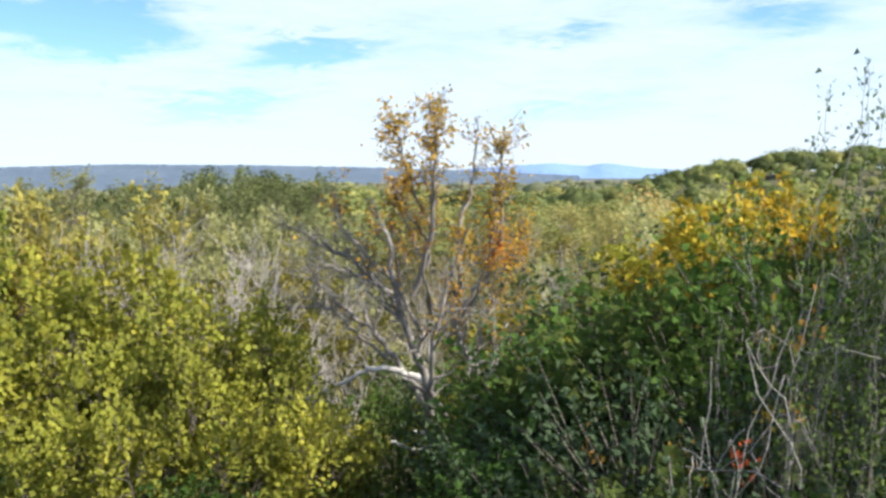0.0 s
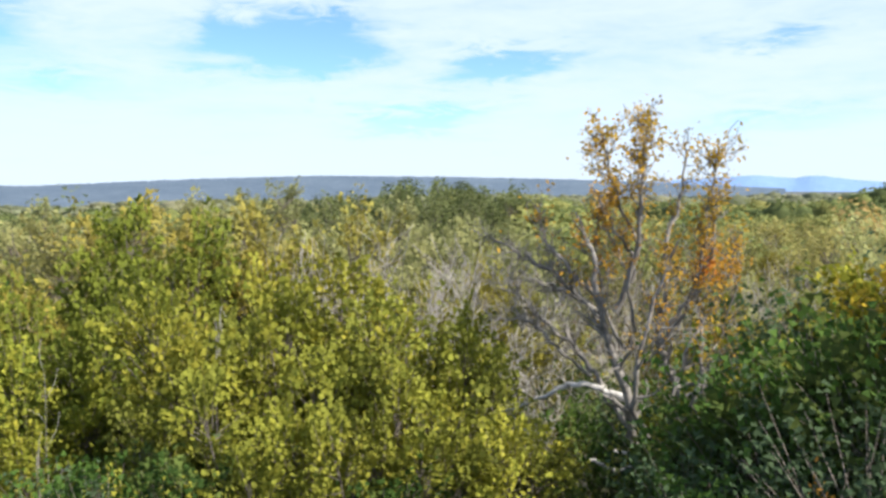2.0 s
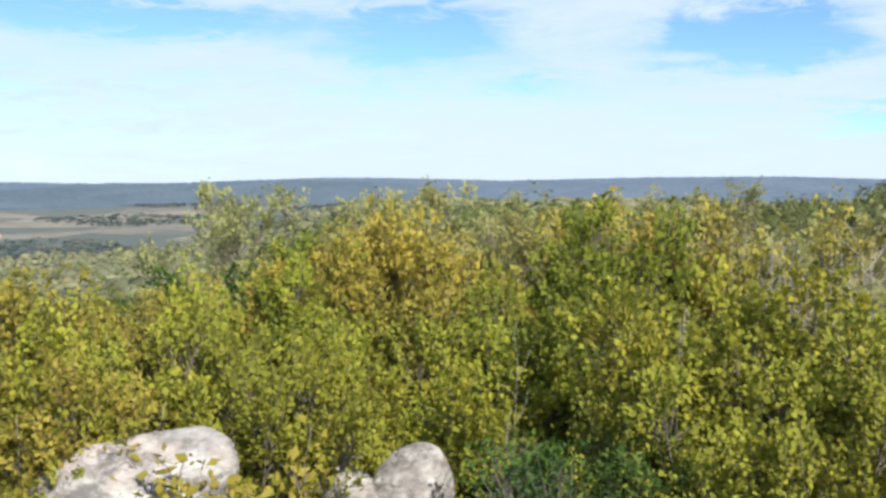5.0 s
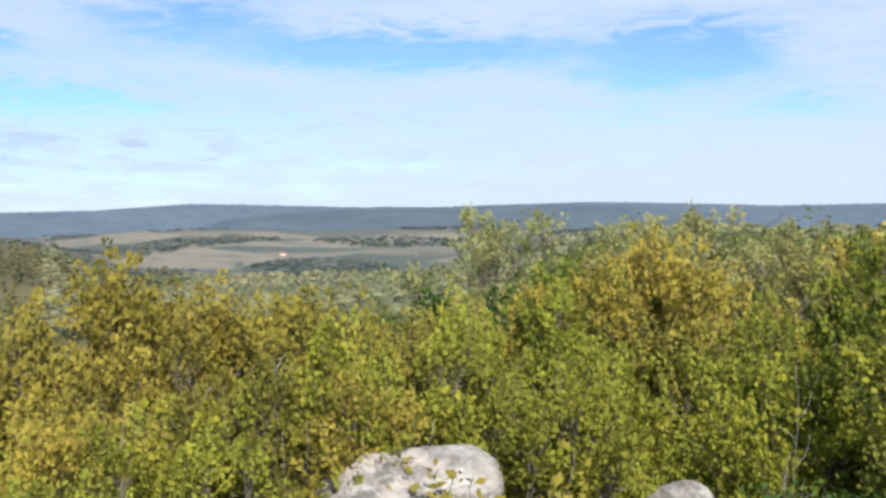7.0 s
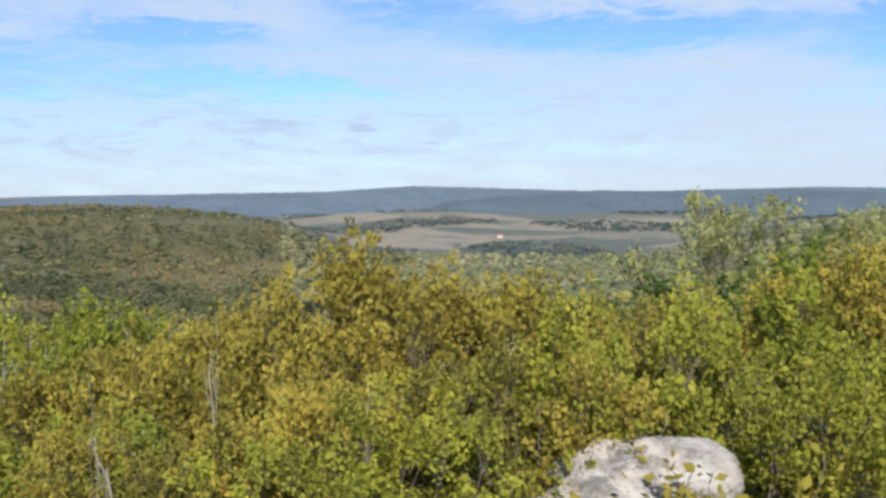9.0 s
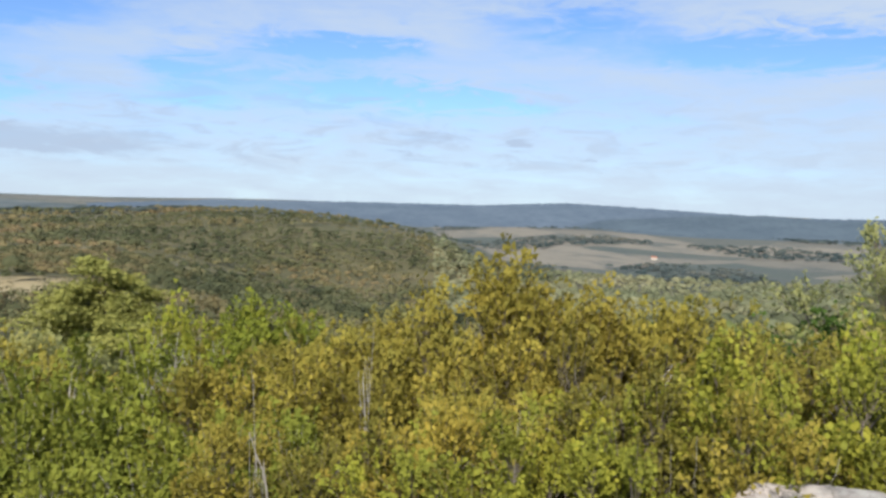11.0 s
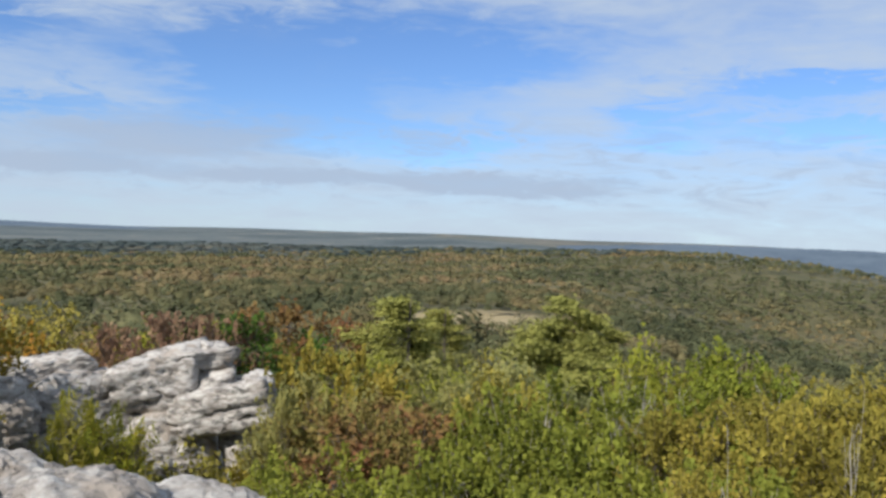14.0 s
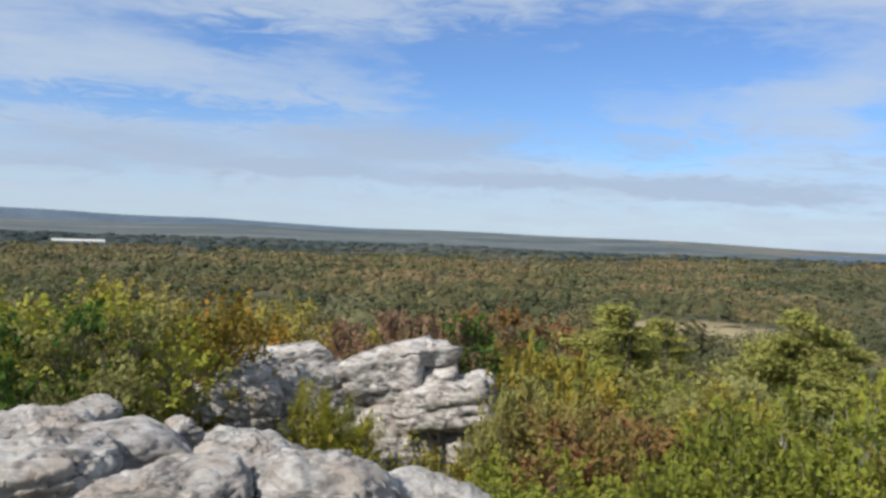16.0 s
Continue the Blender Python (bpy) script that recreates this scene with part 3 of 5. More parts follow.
def plant(name, seed, height, count, leafmat, woodmat, label, category, size=0.06, half=0.4, lobes=22, ball=0.15, sprays=16, stems=5, radius=0.028, low=0.12,
          belly=0.55, rise=0.55, slim=0.72, corners=4, bare=0.0, fill=500, leader=0.12, ragged=0.22):
    """A shrub or tree: stems and twigs as one part, a crown of leafy sprays gathered on uneven boughs as another."""
    rng = np.random.default_rng(seed)
    ob = thing(name, (0, 0, 0), label, category)
    wide = half * height
    # boughs spread through an egg-shaped crown, thickest at the belly
    zs = low + (0.93 - low) * (np.arange(lobes) + rng.uniform(0, 1, lobes)) / lobes
    ring = np.where(zs < belly, np.sqrt(np.clip(1 - ((belly - zs) / (belly - low + 0.25)) ** 2, 0, 1)), np.sqrt(np.clip(1 - ((zs - belly) / (1.0 - belly)) ** 2, 0, 1)))
    ang = np.arange(lobes) * 2.39996 + rng.normal(size=lobes) * 0.4
    rr = ring * wide * np.sqrt(rng.uniform(0.25, 1.0, lobes)) * rng.uniform(1 - ragged, 1 + ragged, lobes)
    b = ball * height * rng.uniform(0.7, 1.3, lobes)
    mid = np.stack([np.cos(ang) * rr, np.sin(ang) * rr, np.maximum(zs * height - b * 0.4, b * 0.45)], 1)
    limbs = []
    feet = [np.array([math.cos(6.283 * i / stems), math.sin(6.283 * i / stems), 0]) * (0.035 * height if stems > 1 else 0) for i in range(stems)]
    for m in mid:
        f = feet[int(np.argmax([(m * g).sum() for g in feet]))] if stems > 1 else feet[0]
        knee = f * 0.6 + m * np.array([0.35, 0.35, 0.55]) + rng.normal(size=3) * 0.04 * height
        t = np.linspace(0, 1, 6)[:, None]
        line = f * (1 - t) ** 2 + knee * 2 * t * (1 - t) + m * t * t
        limbs.append((line, np.linspace(radius * rng.uniform(0.6, 1.0), radius * 0.22, 6)))
    outw = unit(mid - np.array([0, 0, height * 0.35]))
    pick = np.repeat(np.arange(lobes), np.maximum(3, (sprays * (b / (ball * height)) ** 2)).astype(int))
    u = unit(rng.normal(size=(len(pick), 3)) + outw[pick] * 0.75 + np.array([0, 0, 0.35]))
    grow_ = unit(u * 0.8 + np.array([0, 0, rise]) + outw[pick] * 0.25 + rng.normal(size=u.shape) * 0.15)
    ln = b[pick] * rng.uniform(0.65, 1.15, len(pick)) * np.where(rng.random(len(pick)) < leader, 1.45, 1.0)
    foot = mid[pick] + u * b[pick][:, None] * rng.uniform(0.15, 0.75, (len(pick), 1))
    for p, d, l in zip(foot, grow_, ln):
        limbs.append((np.stack([p - d * l * 0.5, p + d * l * 0.85]), np.array([radius * 0.2, radius * 0.07])))
    top = np.percentile((foot + grow_ * ln[:, None])[:, 2], 97) / height
    wood = part("trunk", tubes("trunk", limbs), woodmat, ob)
    leafy = rng.random(len(pick)) >= bare
    foot, grow_, ln, u = foot[leafy], grow_[leafy], ln[leafy], u[leafy]
    k = max(4, count // len(foot))
    kinds_ = [spray(rng, k) for _ in range(6)]
    which = rng.integers(0, 6, len(foot))
    face = unit(np.array([0, 0, 1.0]) + u * 0.7 + rng.normal(size=u.shape) * 0.25)
    ax_y = unit(face - grow_ * (face * grow_).sum(-1, keepdims=True))
    frame_ = np.stack([np.cross(ax_y, grow_), ax_y, grow_], -1)
    pos = np.stack([kinds_[w][0] for w in which])
    nor = np.stack([kinds_[w][1] for w in which])
    tip = np.stack([kinds_[w][2] for w in which])
    c = (foot[:, None] + np.einsum("nij,nkj->nki", frame_, pos) * ln[:, None, None]).reshape(-1, 3)
    nor = np.einsum("nij,nkj->nki", frame_, nor).reshape(-1, 3)
    tip = np.einsum("nij,nkj->nki", frame_, tip).reshape(-1, 3)
    c[:, 2] = np.maximum(c[:, 2], 0.02)
    s = size * rng.uniform(0.65, 1.3, len(c))
    if fill:
        # oversized leaves added deep inside the crown to block light through it
        q = mid[rng.integers(0, lobes, fill)]
        c = np.concatenate([c, q * np.array([0.7, 0.7, 0.85]) + rng.normal(size=(fill, 3)) * (b.mean() * 0.4)])
        nor = np.concatenate([nor, unit(rng.normal(size=(fill, 3)))])
        tip = np.concatenate([tip, unit(rng.normal(size=(fill, 3)))])
        s = np.concatenate([s, np.full(fill, size * 1.9)])
        c[:, 2] = np.maximum(c[:, 2], 0.02)
    crown = part("crown", leaf_mesh("crown", c, unit(nor), tip, s, slim, corners), leafmat, ob)
    for o in (wood, crown):
        o.data.transform(Matrix.Diagonal((1, 1, 1 / top, 1)))
    return ob


def twiggy(name, seed, height, count, leafmat, woodmat, label, category, size=0.06, puff=0.13, low=0.0, thin=0.0, clump=0.7, corners=4, **kw):
    """A bare or nearly bare plant, all limbs and twigs, with a few leaves on them."""
    rng = np.random.default_rng(seed)
    limbs, twigs = grow(rng, height, **kw)
    ob = thing(name, (0, 0, 0), label, category)
    part("trunk", tubes("trunk", [q for q in limbs if q[1][0] >= thin]), woodmat, ob)
    if count:
        t = twigs[twigs[:, 2] > low * height]
        t = t[rng.random(len(t)) < clump]
        c = t[rng.integers(0, len(t), count)] + rng.normal(size=(count, 3)) * puff
        c[:, 2] = np.maximum(c[:, 2], 0.02)
        part("crown", leaf_mesh("crown", c, unit(rng.normal(size=c.shape) + np.array([0, 0, 0.6])), unit(rng.normal(size=c.shape)), size * rng.uniform(0.6, 1.4, count), 0.6, corners), leafmat, ob)
    return ob


# ---- the lie of the land ----
PLATEAU = [(0, -0.02), (2.2, -0.1), (4, -1.8), (7, -2.7), (12, -4.0), (25, -6.5), (60, -10), (120, -14), (300, -23), (900, -50), (2000, -105), (3500, -150), (5000, -215)]
VALLEY = [(0, -0.02), (2.2, -0.1), (4, -1.9), (7, -3.0), (12, -4.4), (25, -8), (60, -16), (120, -26), (300, -50), (900, -108), (1500, -117), (2400, -118), (5000, -125)]
FOREST = [(0, -0.02), (2.2, -0.1), (4, -1.8), (7, -2.9), (12, -4.8), (25, -8.2), (60, -13), (120, -19), (300, -33), (600, -48), (1200, -68), (2500, -95), (5000, -121)]


def smooth(a, b, x):
    t = np.clip((x - a) / (b - a), 0, 1)
    return t * t * (3 - 2 * t)


def profile(rows, d):
    k = np.array(rows)
    return np.interp(np.log1p(d), np.log1p(k[:, 0]), k[:, 1])


def ground_z(x, y):
    x, y = np.asarray(x, float), np.asarray(y, float)
    d = np.hypot(x, y)
    yaw = np.degrees(np.arctan2(-x, y)) % 360
    yaw = np.where(yaw > 260, yaw - 360, yaw)
    wv = smooth(46, 62, yaw) * (1 - smooth(86, 108, yaw))
    wf = smooth(86, 108, yaw) * (1 - smooth(175, 230, yaw))
    z = profile(PLATEAU, d) * (1 - wv - wf) + profile(VALLEY, d) * wv + profile(FOREST, d) * wf
    # the long wooded hill across the valley
    crest = np.interp(yaw, [80, 83, 87, 92, 101, 113, 128, 145], [-96, -76, -58, -49, -43, -53, -68, -74])
    hill = smooth(500, 1050, d) * (1 - smooth(1150, 1800, d)) * smooth(78, 83, yaw) * (1 - smooth(128, 150, yaw))
    z = z + (np.maximum(crest, z) - z) * hill
    # a rounded hill and a knoll on the plateau
    c = at(-25, 330)
    z = z + 15.0 * np.exp(-((((x - c.x) / 66) ** 2 + ((y - c.y) / 100) ** 2) ** 1.8))
    c = at(12, 150)
    z = z + 7.5 * np.exp(-(((x - c.x) / 22) ** 2 + ((y - c.y) / 28) ** 2))
    z = z + 0.012 * d ** 0.72 * (np.sin(x / (6 + d * 0.06) + 1.3) * np.sin(y / (7 + d * 0.05)))
    return z


def gz(p):
    return float(ground_z(p.x, p.y))


def build_ground():
    rad = np.concatenate([[0.001], np.geomspace(0.7, 4850, 118)])
    ang = np.concatenate([np.arange(-40, 170, 0.9), np.arange(170, 320, 3.0)])
    a, r = np.meshgrid(np.radians(ang), rad, indexing="ij")
    x, y = -r * np.sin(a), r * np.cos(a)
    z = ground_z(x, y)
    na, nr = x.shape
    i, j = np.meshgrid(np.arange(na), np.arange(nr - 1), indexing="ij")
    k = (i + 1) % na
    f = np.stack([i * nr + j, i * nr + j + 1, k * nr + j + 1, k * nr + j], -1).reshape(-1, 4)
    me = mesh_of("ground", np.stack([x, y, z], -1).reshape(-1, 3), f)
    bm = bmesh.new()
    bm.from_mesh(me)
    bmesh.ops.remove_doubles(bm, verts=[v for v in bm.verts if v.co.x ** 2 + v.co.y ** 2 < 0.01], dist=0.05)
    bmesh.ops.recalc_face_normals(bm, faces=bm.faces)
    bm.to_mesh(me)
    bm.free()
    me.polygons.foreach_set("use_smooth", np.ones(len(me.polygons), bool))
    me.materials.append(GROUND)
    tagged(new("ground", me), "olive heath, forest floor and tan fields falling into a wide valley, far haze in the colour", "ground", kind="structure")


build_ground()


def ridge(name, mat, yaws, elevs, d, depth, foot, label, seed, rough):
    """A far mountain ridge: front slope, crest and back."""
    rng = np.random.default_rng(seed)
    ya = np.arange(yaws[0], yaws[-1], 0.12)
    el = np.interp(ya, yaws, elevs)
    k = np.exp(-np.linspace(-2, 2, 17) ** 2)
    el = np.convolve(np.pad(el, 8, mode="edge"), k / k.sum(), "valid")
    zc = 1.6 + d * np.tan(np.radians(el))
    s = np.linspace(0, 1, 14)
    dd = np.concatenate([d - depth * (1 - s), [d + depth * 0.4]])
    shape = np.concatenate([smooth(0, 1, s) * 0.5 + s * 0.5, [0.5]])
    x = -np.sin(np.radians(ya))[:, None] * dd
    y = np.cos(np.radians(ya))[:, None] * dd
    z = foot + (zc[:, None] - foot) * shape 
    # spurs and gullies down the slope
    z = z + (np.sin(ya * 0.5 + 2 * np.sin(ya * 0.17))[:, None] * (shape * (1 - shape)) * 0.3 * (zc - foot)[:, None])
    z[:, -2] += rng.normal(size=len(ya)) * rough
    na, nr = x.shape
    i, j = np.meshgrid(np.arange(na - 1), np.arange(nr - 1), indexing="ij")
    f = np.stack([i * nr + j, i * nr + j + 1, (i + 1) * nr + j + 1, (i + 1) * nr + j], -1).reshape(-1, 4)[:, ::-1]
    me = mesh_of(name, np.stack([x, y, z], -1).reshape(-1, 3), f)
    me.polygons.foreach_set("use_smooth", np.ones(len(me.polygons), bool))
    me.materials.append(mat)
    tagged(new(name, me), label, "mountain", kind="structure")


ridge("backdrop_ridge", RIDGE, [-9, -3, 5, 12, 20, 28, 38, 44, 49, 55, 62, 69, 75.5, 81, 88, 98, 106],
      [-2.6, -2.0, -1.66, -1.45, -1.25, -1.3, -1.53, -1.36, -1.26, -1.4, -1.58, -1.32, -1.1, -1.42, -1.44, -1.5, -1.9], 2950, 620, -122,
      "long wooded mountain ridge beyond the valley, slate haze in its colour", 3, 0.8)
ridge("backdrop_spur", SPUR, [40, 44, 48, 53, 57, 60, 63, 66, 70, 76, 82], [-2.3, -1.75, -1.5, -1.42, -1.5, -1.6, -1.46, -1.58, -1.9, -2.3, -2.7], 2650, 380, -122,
      "nearer wooded spurs in front of the long ridge, haze in their colour", 6, 0.8)
ridge("backdrop_mountain", HAZE_BLUE, [-26, -16, -13, -11, -10.2, -9.5, -8.6, -7.2, -5, -2, 4], [-2.2, -2.0, -1.8, -1.53, -1.52, -1.7, -1.6, -1.48, -1.62, -1.8, -2.3], 4500, 700, -240,
      "far double-peaked mountain behind the plateau, coloured with blue haze", 4, 0.6)
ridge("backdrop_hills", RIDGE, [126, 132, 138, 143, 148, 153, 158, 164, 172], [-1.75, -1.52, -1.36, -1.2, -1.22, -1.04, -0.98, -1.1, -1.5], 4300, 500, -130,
      "low dark hills along the far edge of the plain, haze in their colour", 5, 0.5)


# ---- woods: far and middle trees as one body each ----
def woods(name, yaw_range, d_range, spacing, quads, height, label, seed, limit=None, skip=None, crown=0.42, bias=0.0, mat=None, fleck=1.5, flat=0.46, core_size=0.62, boughs=7, shade=0.6, glade=0.0, fade=None, spread=0.12):
    rng = np.random.default_rng(seed)
    d0, d1 = d_range
    area = radians(yaw_range[1] - yaw_range[0]) * (d1 * d1 - d0 * d0) / 2
    n = int(area / spacing ** 2)
    d = np.sqrt(rng.uniform(d0 * d0, d1 * d1, n))
    ya = rng.uniform(*yaw_range, n)
    x, y = -d * np.sin(np.radians(ya)), d * np.cos(np.radians(ya))
    h = rng.uniform(*height, n)
    g = ground_z(x, y)
    h = np.where((np.abs(ya - 110.6) < 4.8) & (d > 150) & (d <= 216), h * 0.5, h)   # low scrub before the meadow
    keep = np.ones(n, bool)
    if limit is not None:
        cap = 1.6 + d * np.tan(np.radians(limit(ya) - rng.uniform(0, 1.2, n))) - g
        h = np.where(d < 260, np.minimum(h, cap), h)
        keep &= h > 0.35 * height[0]
    if skip is not None:
        keep &= ~skip(x, y, ya, d)
    if fade is not None:
        keep &= rng.random(n) < smooth(fade[0], fade[1], d)
    # glades, and stands of larger or darker trees
    pat = np.sin(x / 61 + 2.1 * np.sin(y / 97)) + np.sin(y / 47 + 1.7 * np.sin(x / 83)) + 0.7 * np.sin((x + y) / 23)
    keep &= ~((pat > 1.25) & (rng.random(n) < glade))
    h = h * np.where(rng.random(n) < 0.12, 1.35, 1.0)
    stand = np.sin(x / 77 - y / 38 + 0.6 + np.sin(y / 29)) + 0.5 * np.sin(x / 26 + y / 31)
    mood = 0.12 * np.sin(x / 130 + 1.1) * np.sin(y / 110) + 0.10 * np.sin(x / 41 + y / 57) - 0.20 * smooth(0.75, 1.0, stand) + 0.22 * smooth(0.8, 1.1, -stand)
    mood = mood - 0.12 * (1 - smooth(96, 116, ya))
    dome = at(-26.5, 330)
    mood = mood - 0.3 * np.exp(-(((x - dome.x) / 70) ** 2 + ((y - dome.y) / 110) ** 2))
    knoll = at(12, 150)
    mood = mood - 0.42 * np.exp(-(((x - knoll.x) / 26) ** 2 + ((y - knoll.y) / 34) ** 2))
    mood = mood[keep]
    x, y, g, h, n = x[keep], y[keep], g[keep], h[keep], int(keep.sum())
    tint = np.clip(rng.normal(0.40 + bias, spread, n) + mood, 0, 1)
    w = h * crown * rng.uniform(0.8, 1.3, n)
    heart = np.stack([x, y, g + h * (1 - flat)], -1)
    girth = np.stack([w, w, h * flat], -1)
    # a lumpy core for every crown
    bm = bmesh.new()
    bmesh.ops.create_icosphere(bm, subdivisions=1, radius=1.0)
    bmesh.ops.delete(bm, geom=[f for f in bm.faces if f.calc_center_median().z < -0.45], context="FACES")
    bmesh.ops.delete(bm, geom=[v for v in bm.verts if not v.link_faces], context="VERTS")
    bm.verts.index_update()
    ball = np.array([v.co[:] for v in bm.verts])
    tri = np.array([[v.index for v in f.verts] for f in bm.faces])
    bm.free()
    k = len(ball)
    turn = rng.uniform(0, 6.28, n)
    rx = ball[None, :, 0] * np.cos(turn)[:, None] - ball[None, :, 1] * np.sin(turn)[:, None]
    ry = ball[None, :, 0] * np.sin(turn)[:, None] + ball[None, :, 1] * np.cos(turn)[:, None]
    lump = rng.uniform(0.82, 1.15, (n, k, 1)) * core_size
    core = np.stack([rx, ry, np.repeat(ball[None, :, 2], n, 0)], -1) * lump * girth[:, None] + heart[:, None]
    cf = (np.arange(n)[:, None, None] * k + tri[None]).reshape(-1, 3)
    # leafy flecks over a few uneven boughs
    bough = unit(rng.normal(size=(n, boughs, 3)))
    bough[..., 2] = np.abs(bough[..., 2]) * 1.2 - 0.3
    bough = bough * rng.uniform(0.4, 0.75, (n, boughs, 1))
    reach = rng.uniform(0.34, 0.6, (n, boughs))
    pick = rng.integers(0, boughs, (n, quads))
    row = np.arange(n)[:, None]
    q = unit(rng.normal(size=(n, quads, 3)))
    q[..., 2] = np.where(q[..., 2] < -0.3, -q[..., 2], q[..., 2])
    off = bough[row, pick] + q * reach[row, pick][..., None] * (rng.uniform(0.35, 1.0, (n, quads, 1)) ** 0.5)
    c = (heart[:, None] + off * girth[:, None]).reshape(-1, 3)
    size = (w[:, None] * rng.uniform(0.6, 1.3, (n, quads)) * fleck / quads ** 0.5).reshape(-1, 1)
    nor = unit((q * 0.8 + off * 0.4).reshape(-1, 3) * shade + rng.normal(size=c.shape) * 0.3 + np.array([0, 0, 1.2 - 0.6 * shade]))
    tan = unit(np.cross(nor, rng.normal(size=c.shape)))
    sd = np.cross(nor, tan)
    v = np.stack([c - tan * size, c + (sd * 0.8 + tan * 0.6) * size, c + (tan * 0.6 - sd * 0.8) * size], 1).reshape(-1, 3)
    me = mesh_of(name, np.concatenate([core.reshape(-1, 3), v]), np.concatenate([cf, np.arange(len(v)).reshape(-1, 3) + n * k]))
    me.polygons.foreach_set("use_smooth", np.arange(len(me.polygons)) < len(cf))
    at_ = me.attributes.new("tint", "FLOAT", "POINT")
    at_.data.foreach_set("value", np.concatenate([np.repeat(tint, k), np.repeat(tint, quads * 3)]))
    me.materials.append(mat or WOODS)
    tagged(new(name, me), label, "forest", kind="stuff")


def no_field(x, y, ya, d):
    """The meadow below the long hill."""
    return (np.abs(ya - 110.6) < 5.2) & (d > 214) & (d < 282)


def off_belts(x, y, ya, d):
    """Away from the strips of trees that part the valley fields."""
    s = np.sin(d / 105 + 1.3 * np.sin(ya / 4.1) + ya * 0.05) + 0.55 * np.sin(ya / 2.3 + d / 300)
    return s < 0.5


def canopy(ya):
    """How high, as an angle, the tops of the woods rise against what lies behind them."""
    return np.interp(ya, [-40, -22, -17, -14, -12, -8, 4, 8, 12, 16, 18, 20, 26, 31, 40, 43, 47, 52, 57, 61, 66, 84, 100, 108, 118, 146, 156],
                     [-0.6, -0.8, -1.1, -1.9, -3.1, -3.2, -3.1, -2.2, -1.75, -1.9, -2.5, -3.0, -3.0, -3.2, -3.2, -3.5, -3.2, -3.2, -4.0, -5.0, -6.8, -6.6, -6.8, -6.2, -6.0, -5.4, -5.2])


woods("plateau_woods", (-40, 62), (54, 150), 5.2, 420, (4.5, 7.5), "mixed green and olive woods over the plateau", 11, canopy, crown=0.5, fleck=1.2, shade=1.1, core_size=0.4)
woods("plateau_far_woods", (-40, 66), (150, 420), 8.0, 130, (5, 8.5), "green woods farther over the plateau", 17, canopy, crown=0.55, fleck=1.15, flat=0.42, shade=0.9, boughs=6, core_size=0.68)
woods("plateau_edge_woods", (-40, 66), (420, 1000), 15.0, 24, (6, 10), "green woods along the plateau edge, paled with haze in the colour", 18, None, None, crown=0.8, flat=0.36, mat=EDGE_WOODS, fleck=1.0, shade=0.6, boughs=4, core_size=0.9)
woods("hill_woods", (76, 165), (460, 1250), 8.2, 26, (3.0, 7.0), "olive and russet woods over the long hill", 12, None, no_field, crown=0.62, bias=0.10, flat=0.40, fleck=1.1, shade=0.6, glade=0.85, fade=(1500, 950), spread=0.05, mat=HILL_WOODS, boughs=4, core_size=0.6)
woods("valley_woods", (58, 165), (56, 170), 5.4, 360, (4.5, 7.5), "green and russet woods on the falling slope", 13, canopy, no_field, crown=0.5, fleck=1.2, shade=1.1, bias=0.16, mat=HILL_WOODS, core_size=0.4)
woods("lower_woods", (58, 165), (170, 470), 7.4, 110, (4, 7.5), "russet and green woods below the slope", 19, None, no_field, crown=0.58, flat=0.42, fleck=1.1, shade=0.8, glade=0.6, mat=HILL_WOODS, bias=-0.05, spread=0.08, boughs=6, core_size=0.5)
woods("far_woods", (98, 165), (930, 2000), 19.0, 4, (3, 5.5), "far green woods over the plain, bluish haze in the colour", 14, None, None, crown=2.1, flat=0.26, mat=PLAIN_WOODS, fleck=0.6, glade=0.7, shade=0.4, fade=(930, 1400), spread=0.05, boughs=2, core_size=0.95)
woods("valley_copses", (44, 84), (420, 1100), 9.0, 18, (3.5, 7), "green copses on the valley side, paled with haze in the colour", 15, None, None, crown=0.65, mat=EDGE_WOODS, flat=0.34, fleck=1.0, shade=0.6, spread=0.1, boughs=4, core_size=0.9)
woods("valley_belts", (46, 84), (1080, 2400), 17.0, 4, (4, 7), "dark tree belts between the valley fields, bluish haze in the colour", 21, None, off_belts, crown=0.9, flat=0.3, mat=PLAIN_WOODS, fleck=0.8, shade=0.3, boughs=2, core_size=0.95)
woods("rear_woods", (165, 320), (60, 320), 14.0, 40, (4, 7), "low woods on the plateau", 16)


